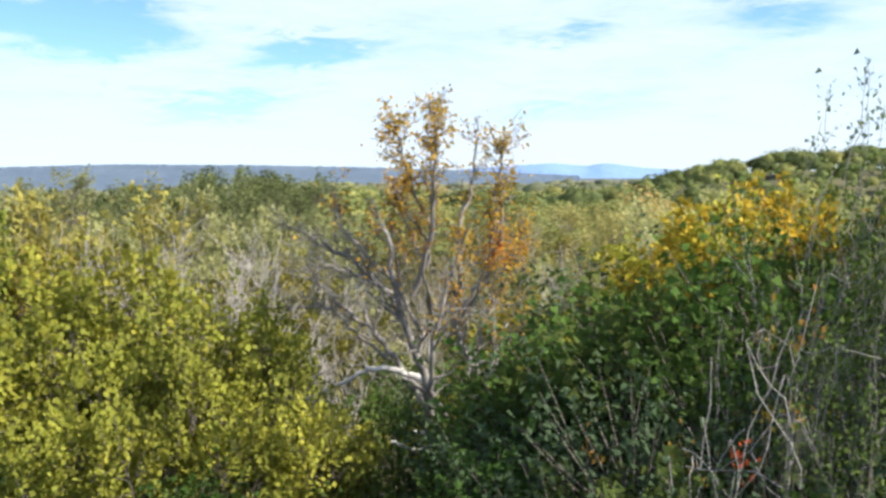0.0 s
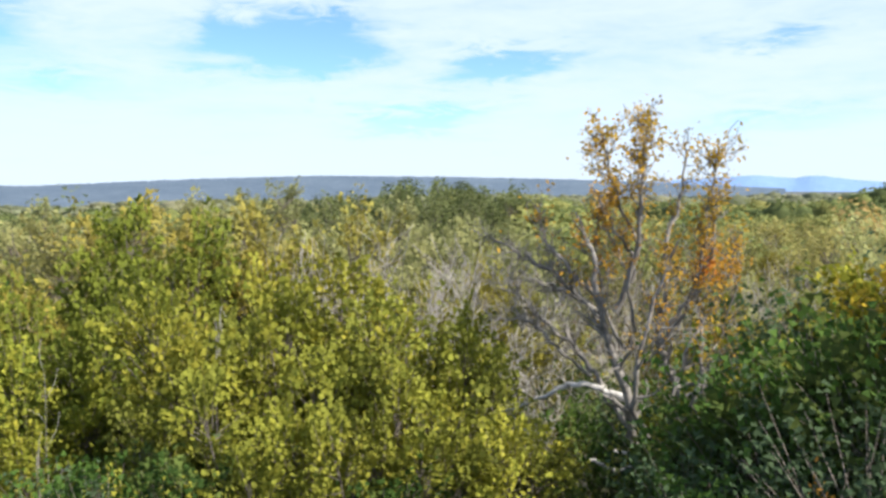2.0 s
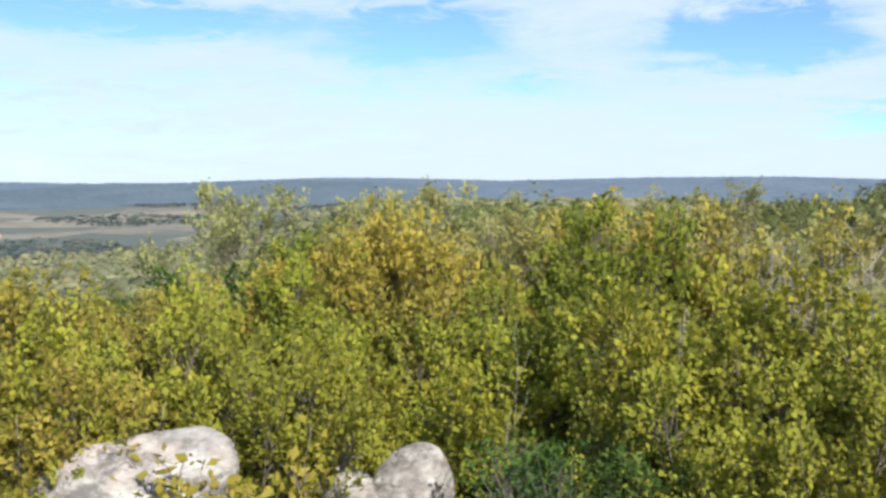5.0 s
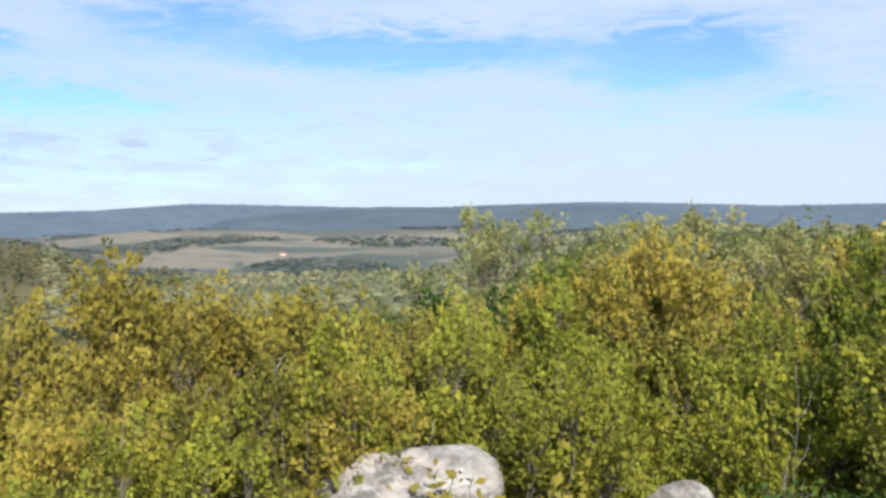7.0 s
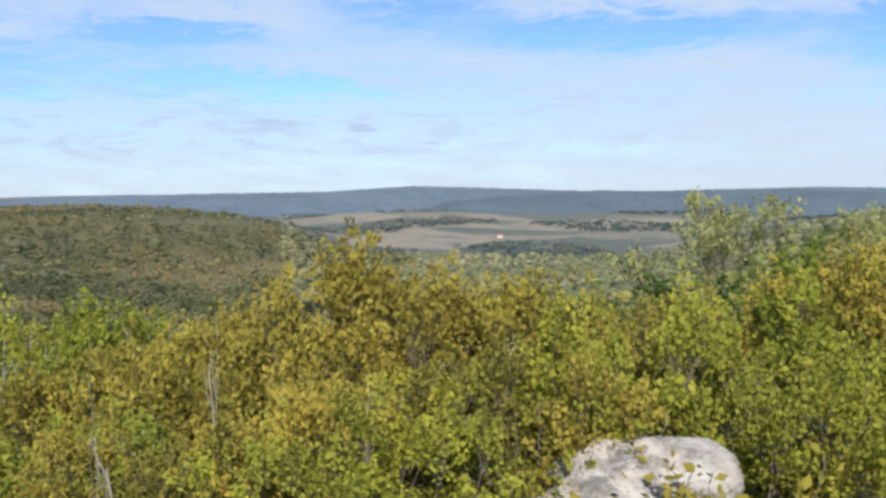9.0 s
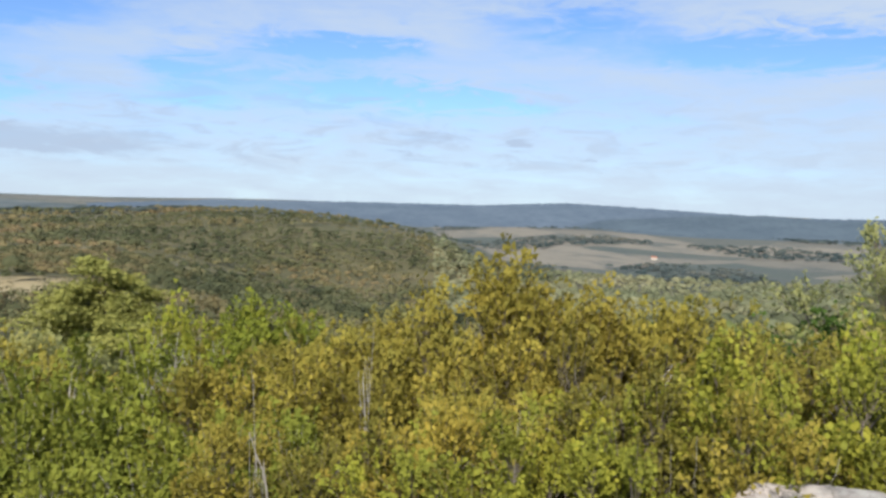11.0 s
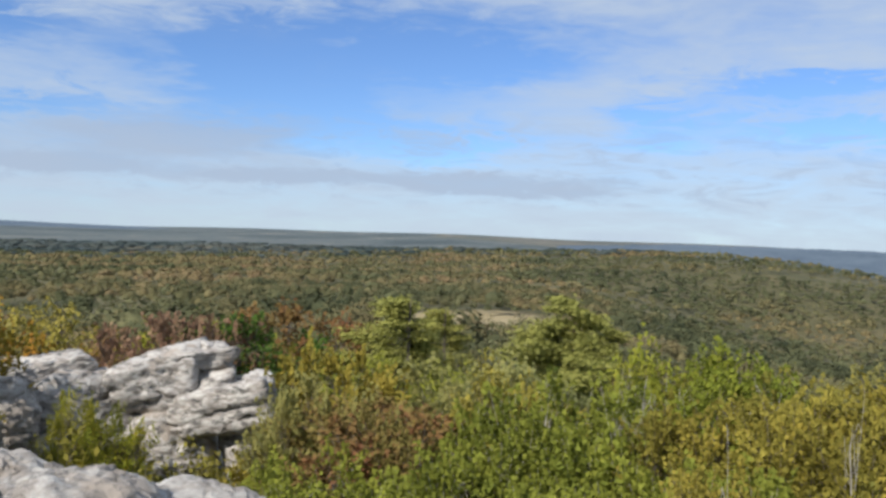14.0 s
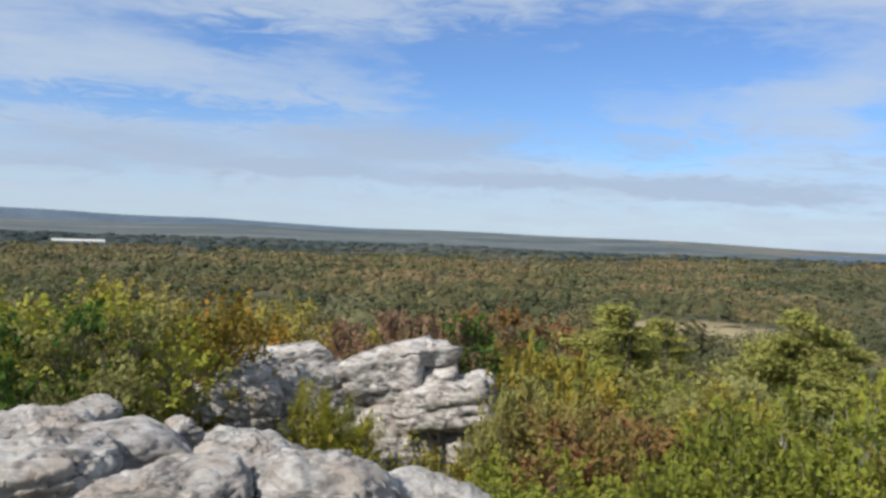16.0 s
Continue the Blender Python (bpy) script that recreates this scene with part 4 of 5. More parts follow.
# ---- rocks ----
def rock(name, yaw, d, z, w, deep, h, seed, label, tilt=0.0, turn=0.0, bed=0.5, edge=9.0, rough=1.0, group="", subdiv=5, mat=None):
    """A weathered block: a lump cut by uneven planes, with bedding ledges, pits and cracks. bed: the layers' thickness; edge: how sharp its corners are."""
    rng = np.random.default_rng(seed + 900)
    bm = bmesh.new()
    bmesh.ops.create_icosphere(bm, subdivisions=subdiv, radius=1.0)
    off = Vector((seed * 7.31, seed * 3.17, seed * 1.93))
    half = np.array([w / 2, deep / 2, h / 2])
    cuts = np.concatenate([np.eye(3), -np.eye(3)]) + rng.normal(size=(6, 3)) * 0.16
    extra = rng.normal(size=(7, 3))
    cuts = np.concatenate([unit(cuts), unit(extra)])
    reach = np.concatenate([rng.uniform(0.88, 1.0, 6), rng.uniform(0.98, 1.3, 7)])
    u = unit(np.array([v.co[:] for v in bm.verts]))
    r = ((np.maximum(u @ cuts.T, 0) / reach) ** edge).sum(1) ** (-1 / edge)
    pts = u * r[:, None] * half
    m = float(half.mean())
    for v, c, n in zip(bm.verts, pts, u):
        c, n = Vector(c), Vector(n)
        q = c / m
        big = noise.fractal(q * 0.9 + off, 1.0, 2.0, 3)
        warp = noise.noise(q * 0.8 + off) * 0.55
        level = c.z / bed + warp + seed * 0.37
        cut = abs(level - round(level))
        ledge = -max(0.0, 1 - cut / 0.14) * (0.6 + 0.8 * noise.noise(q * 1.4 + off * 2)) + noise.noise(Vector((round(level - 0.5) * 3.7, seed * 2.1, 0.3))) * 0.8
        ridged = 1 - abs(noise.fractal(Vector((q.x * 1.6, q.y * 1.6, q.z * 2.4)) + off * 3, 0.9, 2.1, 4)) * 2.2
        crack = -max(0.0, ridged - 0.86) * 4.0
        small = noise.fractal(q * 5.0 + off, 0.85, 2.1, 5)
        flank = 1 - abs(n.z) ** 3
        grit = noise.turbulence(q * 3.2 + off, 4, True) - 0.5
        push = big * 0.16 + grit * 0.03 + ledge * 0.14 * flank + crack * 0.2 + small * 0.05
        v.co = c + n * push * m * rough
    me = bpy.data.meshes.new(name)
    bm.to_mesh(me)
    bm.free()
    me.polygons.foreach_set("use_smooth", np.ones(len(me.polygons), bool))
    me.materials.append(mat or (LEDGE_ROCK if group == LEDGE else ROCK))
    ob = new(name, me)
    p = at(yaw, d, z)
    ob.matrix_world = pose(p.x, p.y, p.z, 0, tilt, yaw + turn)
    return tagged(ob, label, "rock", group)


CRAG = "rocks of the crag"
LEDGE = "rocks of the ledge"
rock("rock_block", 140.9, 24.2, -3.84, 2.72, 2.4, 2.10, 1, "rounded pale boulder with a dark lichened flank on the crag", -12, 10, 0.9, 6, 1, CRAG)
rock("rock_slab", 138.5, 25.4, -2.88, 3.20, 1.5, 0.60, 2, "thin pale sandstone slab leaning on the crag", -12, 4, 0.5, 14, 0.7, CRAG)
rock("rock_block", 135.4, 25.2, -3.92, 3.01, 2.4, 2.19, 3, "grey sandstone shoulder half hidden by a bush", -3, 10, 0.55, 9, 1, CRAG)
rock("rock_block", 131.1, 24.8, -3.13, 2.37, 2.6, 1.59, 4, "large white layered sandstone block crowning the crag", -10, -8, 0.6, 11, 1, CRAG)
rock("rock_slab", 129.5, 24.9, -2.56, 2.21, 2, 0.59, 5, "white capstone slab jutting from the crag top", -4, 8, 0.35, 12, 1.1, CRAG)
rock("rock_block", 127.9, 24.7, -2.43, 0.77, 0.9, 0.65, 6, "small white knob at the tip of the capstone", 10, 20, 0.3, 9, 1, CRAG)
rock("rock_block", 128.1, 24.4, -3.24, 1.3, 1.7, 1.0, 7, "shaded grey block beneath the capstone", -8, 15, 0.5, 10, 1, CRAG)
rock("rock_block", 126.9, 23.9, -3.68, 2.61, 2, 1.30, 8, "overhanging grey sandstone beak with bedded layers", -14, -10, 0.45, 10, 1.1, CRAG)
rock("rock_block", 125.0, 23.8, -3.30, 0.91, 1, 0.83, 9, "rounded white knob on top of the beak", 4, 30, 0.5, 7, 1, CRAG)
rock("rock_pillar", 130.0, 24.3, -5.04, 2.15, 2.2, 2.36, 10, "layered buff sandstone pedestal under the crag", 0, 0, 0.35, 10, 1.1, CRAG)
rock("rock_block", 131.2, 24.5, -4.30, 1.67, 1.8, 1.19, 11, "buff bedded face below the white block", -8, 6, 0.3, 10, 1, CRAG)
rock("rock_pillar", 126.0, 23.7, -5.17, 0.94, 1, 1.42, 12, "small stacked sandstone pillar beside a dark cleft", 0, 20, 0.35, 8, 1.1, CRAG)
rock("rock_block", 129.3, 25, -6.82, 3.58, 2.4, 2.61, 13, "shaded sandstone footing of the crag among bushes", 0, 0, 0.5, 9, 1, CRAG)
rock("boulder", 147.3, 9.75, -1.01, 1.43, 1.15, 0.65, 14, "smooth pinkish-grey boulder resting on the ledge", -6, 12, 2, 4, 0.5, LEDGE)
rock("rock_slab", 153.8, 10.8, -1.03, 1.10, 1.3, 0.44, 15, "flat pale slab at the back of the ledge", -8, -8, 0.32, 10, 1, LEDGE, 6)
rock("rock_slab", 151.2, 10.2, -1.03, 0.90, 1.2, 0.50, 16, "low rounded white slab behind the pinkish boulder", -4, 4, 0.32, 6, 1, LEDGE, 6)
rock("boulder", 149.3, 11.6, -1.07, 0.63, 0.7, 0.35, 17, "small pale lichened boulder behind the ledge", 0, 20, 0.5, 6, 1.2, LEDGE)
rock("boulder", 143.9, 10.6, -1.03, 0.36, 0.4, 0.32, 18, "small cracked stone wedged beside the boulder", 0, 40, 0.4, 8, 1.2, LEDGE)
rock("rock_slab", 152.8, 8.6, -0.99, 1.76, 1.7, 0.90, 19, "broad white weathered slab of the foreground ledge", -4, 6, 0.32, 9, 1, LEDGE, 6)
rock("boulder", 144.3, 9.4, -1.10, 0.40, 0.45, 0.30, 20, "small broken stone lying on the ledge", 8, 30, 0.3, 9, 1.2, LEDGE)
rock("rock_slab", 140.0, 9.3, -1.02, 1.08, 1.3, 0.52, 21, "pale humped sandstone between the ledge slabs", 4, -14, 0.32, 5, 1, LEDGE, 6)
rock("rock_slab", 144.8, 8, -1.04, 1.80, 1.2, 0.61, 22, "white smooth slab at the front of the ledge", -2, 4, 0.32, 6, 1, LEDGE, 6)
rock("rock_slab", 135.7, 8.7, -1.37, 1.96, 1.7, 1.21, 23, "broad pitted pinkish sandstone ledge in the foreground", 12, -6, 0.32, 6, 1, LEDGE, 6)
rock("rock_slab", 127.7, 9.1, -1.57, 1.55, 1.5, 0.70, 24, "low pitted slab at the end of the ledge", 3, -4, 0.32, 7, 1, LEDGE, 6)
rock("rock_slab", 158.5, 9.2, -1.75, 2.6, 3.0, 1.4, 25, "grey slab continuing the ledge sideways", 0, 0, 0.32, 8, 1, LEDGE, 6)
rock("rock_slab", 144.0, 9.4, -1.95, 4.6, 3.4, 1.3, 26, "broad worn bedrock under the ledge boulders", 0, 0, 0.6, 8, 1, LEDGE, 6)
rock("rock_slab", 67.0, 7.3, -1.62, 1.5, 1.3, 1.0, 27, "low white slab sloping down beside the white boulder", -30, 8, 0.5, 5, 0.4, "", 5, WHITE_ROCK)
rock("boulder", 62.4, 7.6, -1.45, 1.80, 1.6, 1.64, 28, "broad white sandstone boulder with pinkish streaks among bushes", 5, 4, 0.6, 5, 0.45, "", 6, WHITE_ROCK)
rock("boulder", 48.0, 8.1, -1.66, 0.55, 0.6, 0.84, 29, "small white rock with a dark streak below the bushes", 10, 20, 0.5, 9, 0.5, "", 5, WHITE_ROCK)
rock("boulder", 44.2, 8.1, -1.72, 0.78, 0.8, 1.25, 30, "pointed white rock with black lichen below the bushes", -4, -15, 0.9, 5, 0.35, "", 5, WHITE_ROCK)
rock("rock_slab", 60.0, 0.9, -0.37, 3.8, 3.6, 0.86, 31, "flat sandstone summit slab underfoot", 0, 0, 0.5, 12, 0.35)


# ---- shrubs and trees near the lookout ----
def top_scale(yaw, d, top, height, eye=1.63):
    """Scale and foot for a plant whose top is seen at that angle."""
    p = at(yaw, d)
    p.z = gz(p)
    return p, (eye + d * math.tan(radians(top)) - p.z) / height


used = set()


def place(protos, height, rows, group, seed, wide=1.0, sink=0.05, half=0.4, least=0.85):
    """Copies of the first plants at bearing, distance and top angle, some with their width."""
    rng = random.Random(seed)
    for i, (yaw, d, top, *width) in enumerate(rows):
        p, k = top_scale(yaw, d, top, height)
        k = max(0.25, k)
        s = max(width[0] / (2 * half * height), least * k) if width else max(k, 0.62 + 0.2 * k) * wide * rng.uniform(0.9, 1.12)
        m = Matrix.Translation(p - Vector((0, 0, sink))) @ Matrix.Rotation(rng.uniform(0, 6.28), 4, "Z") @ Matrix.Diagonal((s, s, k * 1.02, 1))
        ob = protos[i % len(protos)]
        if ob.name in used:
            copy_thing(ob, m @ Matrix.Diagonal([1 / c for c in ob.scale] + [1]))
        else:
            used.add(ob.name)
            tagged(ob, group=group)
            ob.matrix_basis = m


green = [plant("green_shrub", 100 + i, 3.0, 17000, GREEN, BARK, "dense shrub with yellow-green rounded leaves", "shrub", size=0.052, half=0.43, lobes=26, ball=0.135, sprays=20, stems=6, corners=4, slim=0.95, rise=0.3, leader=0.08) for i in range(3)]
place(green, 3.0, [(11.6, 6.9, -15.5, 1), (13.1, 6.9, -14.1, 1.1), (15.3, 8.6, -11, 1.5), (16.8, 7.8, -9.9, 1.4), (18.1, 6.3, -15.1, 1.2), (20.3, 8, -11.9, 1.6), (20.8, 8.4, -7.9, 1.8), (22.8, 6.2, -18.4, 1.1), (23.8, 6.6, -13.2, 1.4), (24.5, 8.4, -10.9, 1.7), (25.7, 7.6, -13.5, 1.4), (25.7, 8.2, -8.2, 1.9), (42.9, 9.8, -15.1, 1.3), (43.6, 9.8, -16.5, 1.3), (45.1, 9.8, -10.3, 1.8), (49.7, 9.8, -14.8, 1.3), (53.4, 8.4, -13.9, 1.4), (54.3, 9, -11.7, 1.5), (57.6, 9.6, -11, 1.5), (62.3, 9.6, -10.2, 1.9), (68.4, 8.2, -13.3, 1.5), (70.6, 9, -12.7, 1.5), (75.7, 7.2, -15.7, 1.6), (83.5, 7.6, -16.1, 1.3)], "green shrubs below the lookout", 1, half=0.43)
olive = [plant("olive_shrub", 120 + i, 4.0, 17000, OLIVE, BARK, "tall shrub with olive-green and gold leaves", "shrub", size=0.058, half=0.33, lobes=28, ball=0.11, sprays=22, stems=5, radius=0.032, rise=0.45, leader=0.14, corners=3, slim=1.1) for i in range(3)]
place(olive, 4.0, [(7.7, 15, -9.1, 2), (11.4, 14, -8.2, 2.1), (26.4, 13, -6.1, 2.2), (39.7, 14, -8.4, 2), (39.8, 12, -8.4, 1.9), (43.2, 12.5, -8.8, 2.1), (44.2, 13.5, -5.1, 2.6), (47.3, 14, -5.3, 2.6), (48, 13, -8.2, 1.8), (57.7, 13, -9.4, 1.8), (60.6, 11.5, -10.5, 2), (61.6, 12.5, -9.9, 1.8), (63.9, 11, -11.5, 1.7), (64.4, 8.2, -13.1, 1.4), (65.3, 12.5, -9.7, 1.8), (66.1, 13.5, -8.1, 1.9), (71.1, 8.8, -12.4, 1.6), (71.3, 13, -7.8, 2), (72.8, 12.5, -7.7, 2.2), (76.9, 10.5, -10.1, 1.8), (77, 13, -7.3, 1.7), (79.7, 12.6, -5.7, 1.2), (80.4, 10.5, -11.2, 1.9), (80.7, 9.2, -13, 1.6), (84.2, 11, -11.2, 2), (84.7, 11.5, -8.7, 2), (84.9, 8, -14.2, 1.5), (87.1, 10, -12.8, 1.7), (89.1, 8, -16.4, 1.5), (89.4, 11, -10.4, 2.2), (91.2, 12, -10.2, 2), (91.6, 11, -11.5, 1.9), (95.5, 8.6, -15.6, 1.6), (97, 11.5, -11.5, 2), (108.9, 17, -10.9, 2.6)], "olive and gold shrubs on the slope", 3, half=0.33)
dusk = [plant("dusky_shrub", 150 + i, 4.0, 17000, DUSK, BARK, "tall dense shrub with deep olive leaves and gold tips", "shrub", size=0.058, half=0.37, lobes=26, ball=0.12, sprays=22, stems=4, radius=0.035, rise=0.35, corners=3, slim=1.1) for i in range(2)]
place(dusk, 4.0, [(27.9, 11.5, -7.8, 2), (31, 12.5, -4.2, 2.9), (34.1, 10.5, -8.5, 2.1), (35.2, 9.6, -12.2, 1.8), (38.1, 9.4, -12.2, 1.9), (51.2, 14, -6.3, 2.4), (52.5, 12.5, -8, 1.9), (93.9, 17, -8.8, 2), (97.5, 17, -8.9, 2.9), (98, 15, -10.1, 2.4)], "dusky shrubs on the slope", 15, half=0.37)
lime = [plant("lime_shrub", 140 + i, 3.4, 12000, LIME, DEAD, "spreading shrub with pale lime-green leaves", "shrub", size=0.07, half=0.46, lobes=18, ball=0.15, sprays=18, rise=0.3, stems=5, radius=0.03, corners=3, slim=0.95) for i in range(2)]
place(lime, 3.4, [(94.7, 9.5, -14.8, 1.6), (96.7, 9.8, -16.7, 1.6), (99.1, 11.5, -13, 1.8), (101.6, 11.5, -13.7, 2), (105.1, 9.4, -16.7, 1.7), (105.1, 12.5, -11.6, 2.3), (107.9, 12.5, -12.1, 2.5), (110.3, 11, -15.7, 1.7), (111.9, 11, -15.2, 2), (119.3, 12, -16.8, 1.7), (122.9, 13, -15.7, 1.7)], "lime shrubs on the slope", 5, half=0.46)
mixed = [plant("autumn_shrub", 160 + i, 4.2, 9000, (MIDGOLD, PINK, OLIVE)[i], BARK, ("shrub with mixed green and tawny leaves", "shrub turning dull red and brown", "shrub with olive and orange leaves")[i], "shrub", size=0.09, half=0.38, lobes=22, ball=0.12, sprays=18, stems=4, radius=0.035, rise=0.45, corners=3, slim=0.9) for i in range(3)]
place(mixed[:1] + mixed[2:], 4.2, [(114.2, 17, -13.1, 2), (119.5, 21, -9.5, 2.2), (122, 18, -11.3, 2.2)], "autumn shrubs", 6, half=0.38, least=0.55)
place(mixed[1:2], 4.2, [(116.3, 15, -14.4, 1.8), (117.9, 16.5, -13, 1.5)], "autumn shrubs", 16, half=0.38, least=0.35)
place(mixed[:1] + mixed[2:], 4.2, [(51, 17, -6.8), (48, 18, -6.4), (111, 21, -10), (-8.5, 13, -9.4), (46.5, 20, -5.6)], "autumn shrubs", 17)
place(green, 3.0, [(136.0, 21.5, -11.8, 1.5), (133.9, 21.2, -13.2, 1.3), (137.6, 21.0, -14.6, 1.2)], "green shrubs by the crag", 40, half=0.43, least=0.4)
place(green, 3.0, [(-6.2, 7.6, -14.8), (-10.2, 7.4, -12.8), (-13.4, 7.8, -10.8)], "green shrubs by the dead tree", 41, 0.8)
# unseen shrubs, added right of the view to shade the dark ones
place(green, 3.0, [(-49, 7, 8), (-55, 7.8, 9), (-52, 9.4, 10), (-46, 9.6, 6)], "green shrubs below the lookout", 12)
dark = [plant("dark_shrub", 180 + i, 2.0, 11000, (DARK, HEATH, SHADY)[i], BARK, ("dense shaded shrub with dark green leaves", "low shrub with small blue-green leaves", "dense shrub with mid-green leaves and dark gaps")[i], "shrub", size=(0.042, 0.040, 0.046)[i], half=0.58, lobes=22, ball=0.19, sprays=19, stems=7, radius=0.02, low=0.05, corners=3, slim=(0.8, 0.5, 0.9)[i]) for i in range(3)]
place(dark, 2.0, [(-3.5, 6.6, -20.8), (4.8, 8.3, -17.0), (-7.5, 6.5, -16.4), (8.8, 8.4, -15.8), (-1, 5.2, -25), (5, 5.4, -26), (-11.5, 6, -15.4), (1.5, 6.2, -24), (-14.5, 6.8, -12.2), (9, 6, -22),
                  (-16.5, 7.2, -9.4), (-6, 9.3, -14.2), (-11.5, 8.8, -12.2)], "dark shrubs round the dead tree", 7, 0.85)
# the last four put dark leaves where gaps between green shrubs lie in shade
place(dark, 2.0, [(-20.5, 6.4, -9.5), (-15.5, 5, -17.4), (-25.5, 6, -8.4), (-9.5, 5, -19), (-22, 5, -14.5), (-20, 4.3, -19), (-27.5, 4.8, -12), (-26.5, 4.2, -18), (3, 9.4, -14.5), (-32, 6, -6), (-18, 7.2, -8), (-21.3, 7.4, -6.8), (-14.2, 8.2, -9.6), (-5, 4.8, -20.5), (12.5, 5.6, -22), (30, 6.4, -17.2), (27, 5.9, -18.6), (33, 6.0, -19), (24, 5.8, -19.5)], "dark shrubs round the dead tree", 8, 1.0)
gold = [plant("golden_shrub", 200 + i, 4.0, 9500, GOLD, BARK, "shrub with bright golden-yellow upper leaves", "shrub", size=0.06, half=0.3, lobes=20, rise=0.35, ball=0.11, sprays=18, stems=4, radius=0.03, low=0.4, belly=0.7, corners=3, slim=0.85) for i in range(2)]
place(gold, 4.0, [(-20.9, 8.5, -3.9), (-17.1, 8.2, -5.6), (-23.2, 8.8, -4.3), (-7.6, 12.5, -9.3), (134.2, 20.6, -13.6, 1.2)], "golden shrubs", 9)
bare = [twiggy("bare_tree", 220 + i, 4.0, 0, RUSSET, DEAD, "leafless grey twiggy small tree", "tree", half=0.34, stems=4, levels=3, lean=0.4, children=(1, 2), radius=0.026, ratio=(0.42, 0.62), rise=0.22, fine=0.0035) for i in range(2)]
place(bare, 4.0, [(14.2, 9.8, -4.3), (16.2, 9.6, -4.9), (12.4, 9.9, -4.9), (17.8, 11.2, -5.0), (-6.8, 24, -5.2), (-11.6, 20, -6.4), (-13.2, 23, -6), (-4.5, 20, -6.8), (73, 9.6, -11), (96.5, 13.5, -9.3), (60.5, 8.6, -14), (-9.5, 18, -7)], "leafless trees", 10)
thicket = [twiggy("twiggy_shrub", 240 + i, 4.0, 6000, LIGHT_DARK, SNAG, "tall grey twiggy shrub with sparse dark leaves", "shrub", size=0.034, corners=3, clump=0.45, puff=0.05, half=0.27, stems=6, levels=3, lean=0.5, children=(1, 1), radius=0.022, rise=0.1) for i in range(2)]
place(thicket, 4.0, [(-24.2, 5.2, 2.6), (-25.6, 5.6, 2.2), (-24.9, 6.0, 0.8), (-27.5, 5.4, 3), (-23.5, 4.4, -8), (-25.8, 4.9, 1.2), (-27.5, 4.0, -6), (-20.5, 4.6, -12.5), (-31, 5.5, 4)], "twiggy shrubs by the lookout", 11, 0.8)


RED = leaf_material("scarlet_leaves", [(0.0, (0.45, 0.20, 0.03)), (0.4, (0.55, 0.10, 0.02)), (1.0, (0.55, 0.03, 0.02))])
sprig = [twiggy("red_sprig", 260 + i, 2.2, 22, (RED, ORANGE)[i], BARK, ("low sprig with a few scarlet leaves", "low sprig with a few orange leaves")[i], "shrub", size=0.042, puff=0.05, half=0.14, stems=1, levels=1, lean=0.3, radius=0.01, low=0.85, clump=0.6) for i in range(2)]
place(sprig[:1], 2.2, [(-18.4, 4.0, -17.6)], "red and orange sprigs", 13, 0.6)
place(sprig[1:], 2.2, [(-12.0, 4.3, -19.0), (-19.6, 4.2, -11.2), (-22.2, 4.2, -12.0), (-16.8, 4.0, -20.2), (-13.4, 4.4, -18.8)], "red and orange sprigs", 18, 0.6)
tuft = [twiggy("leafy_sprig", 270 + i, 1.2, 1500, OLIVE, BARK, "low leafy sprig in front of the white boulder", "shrub", size=0.055, puff=0.06, half=0.36, stems=4, levels=2, lean=0.5, radius=0.012) for i in range(2)]
place(tuft, 1.2, [(59.8, 6.6, -18.9), (57.3, 6.8, -18.6), (55.6, 6.9, -17.4), (54.4, 7.1, -17.6), (136.2, 20.5, -13.0), (126.8, 22.6, -14.6), (128.8, 22.8, -14.2)], "leafy sprigs by the rocks", 14)


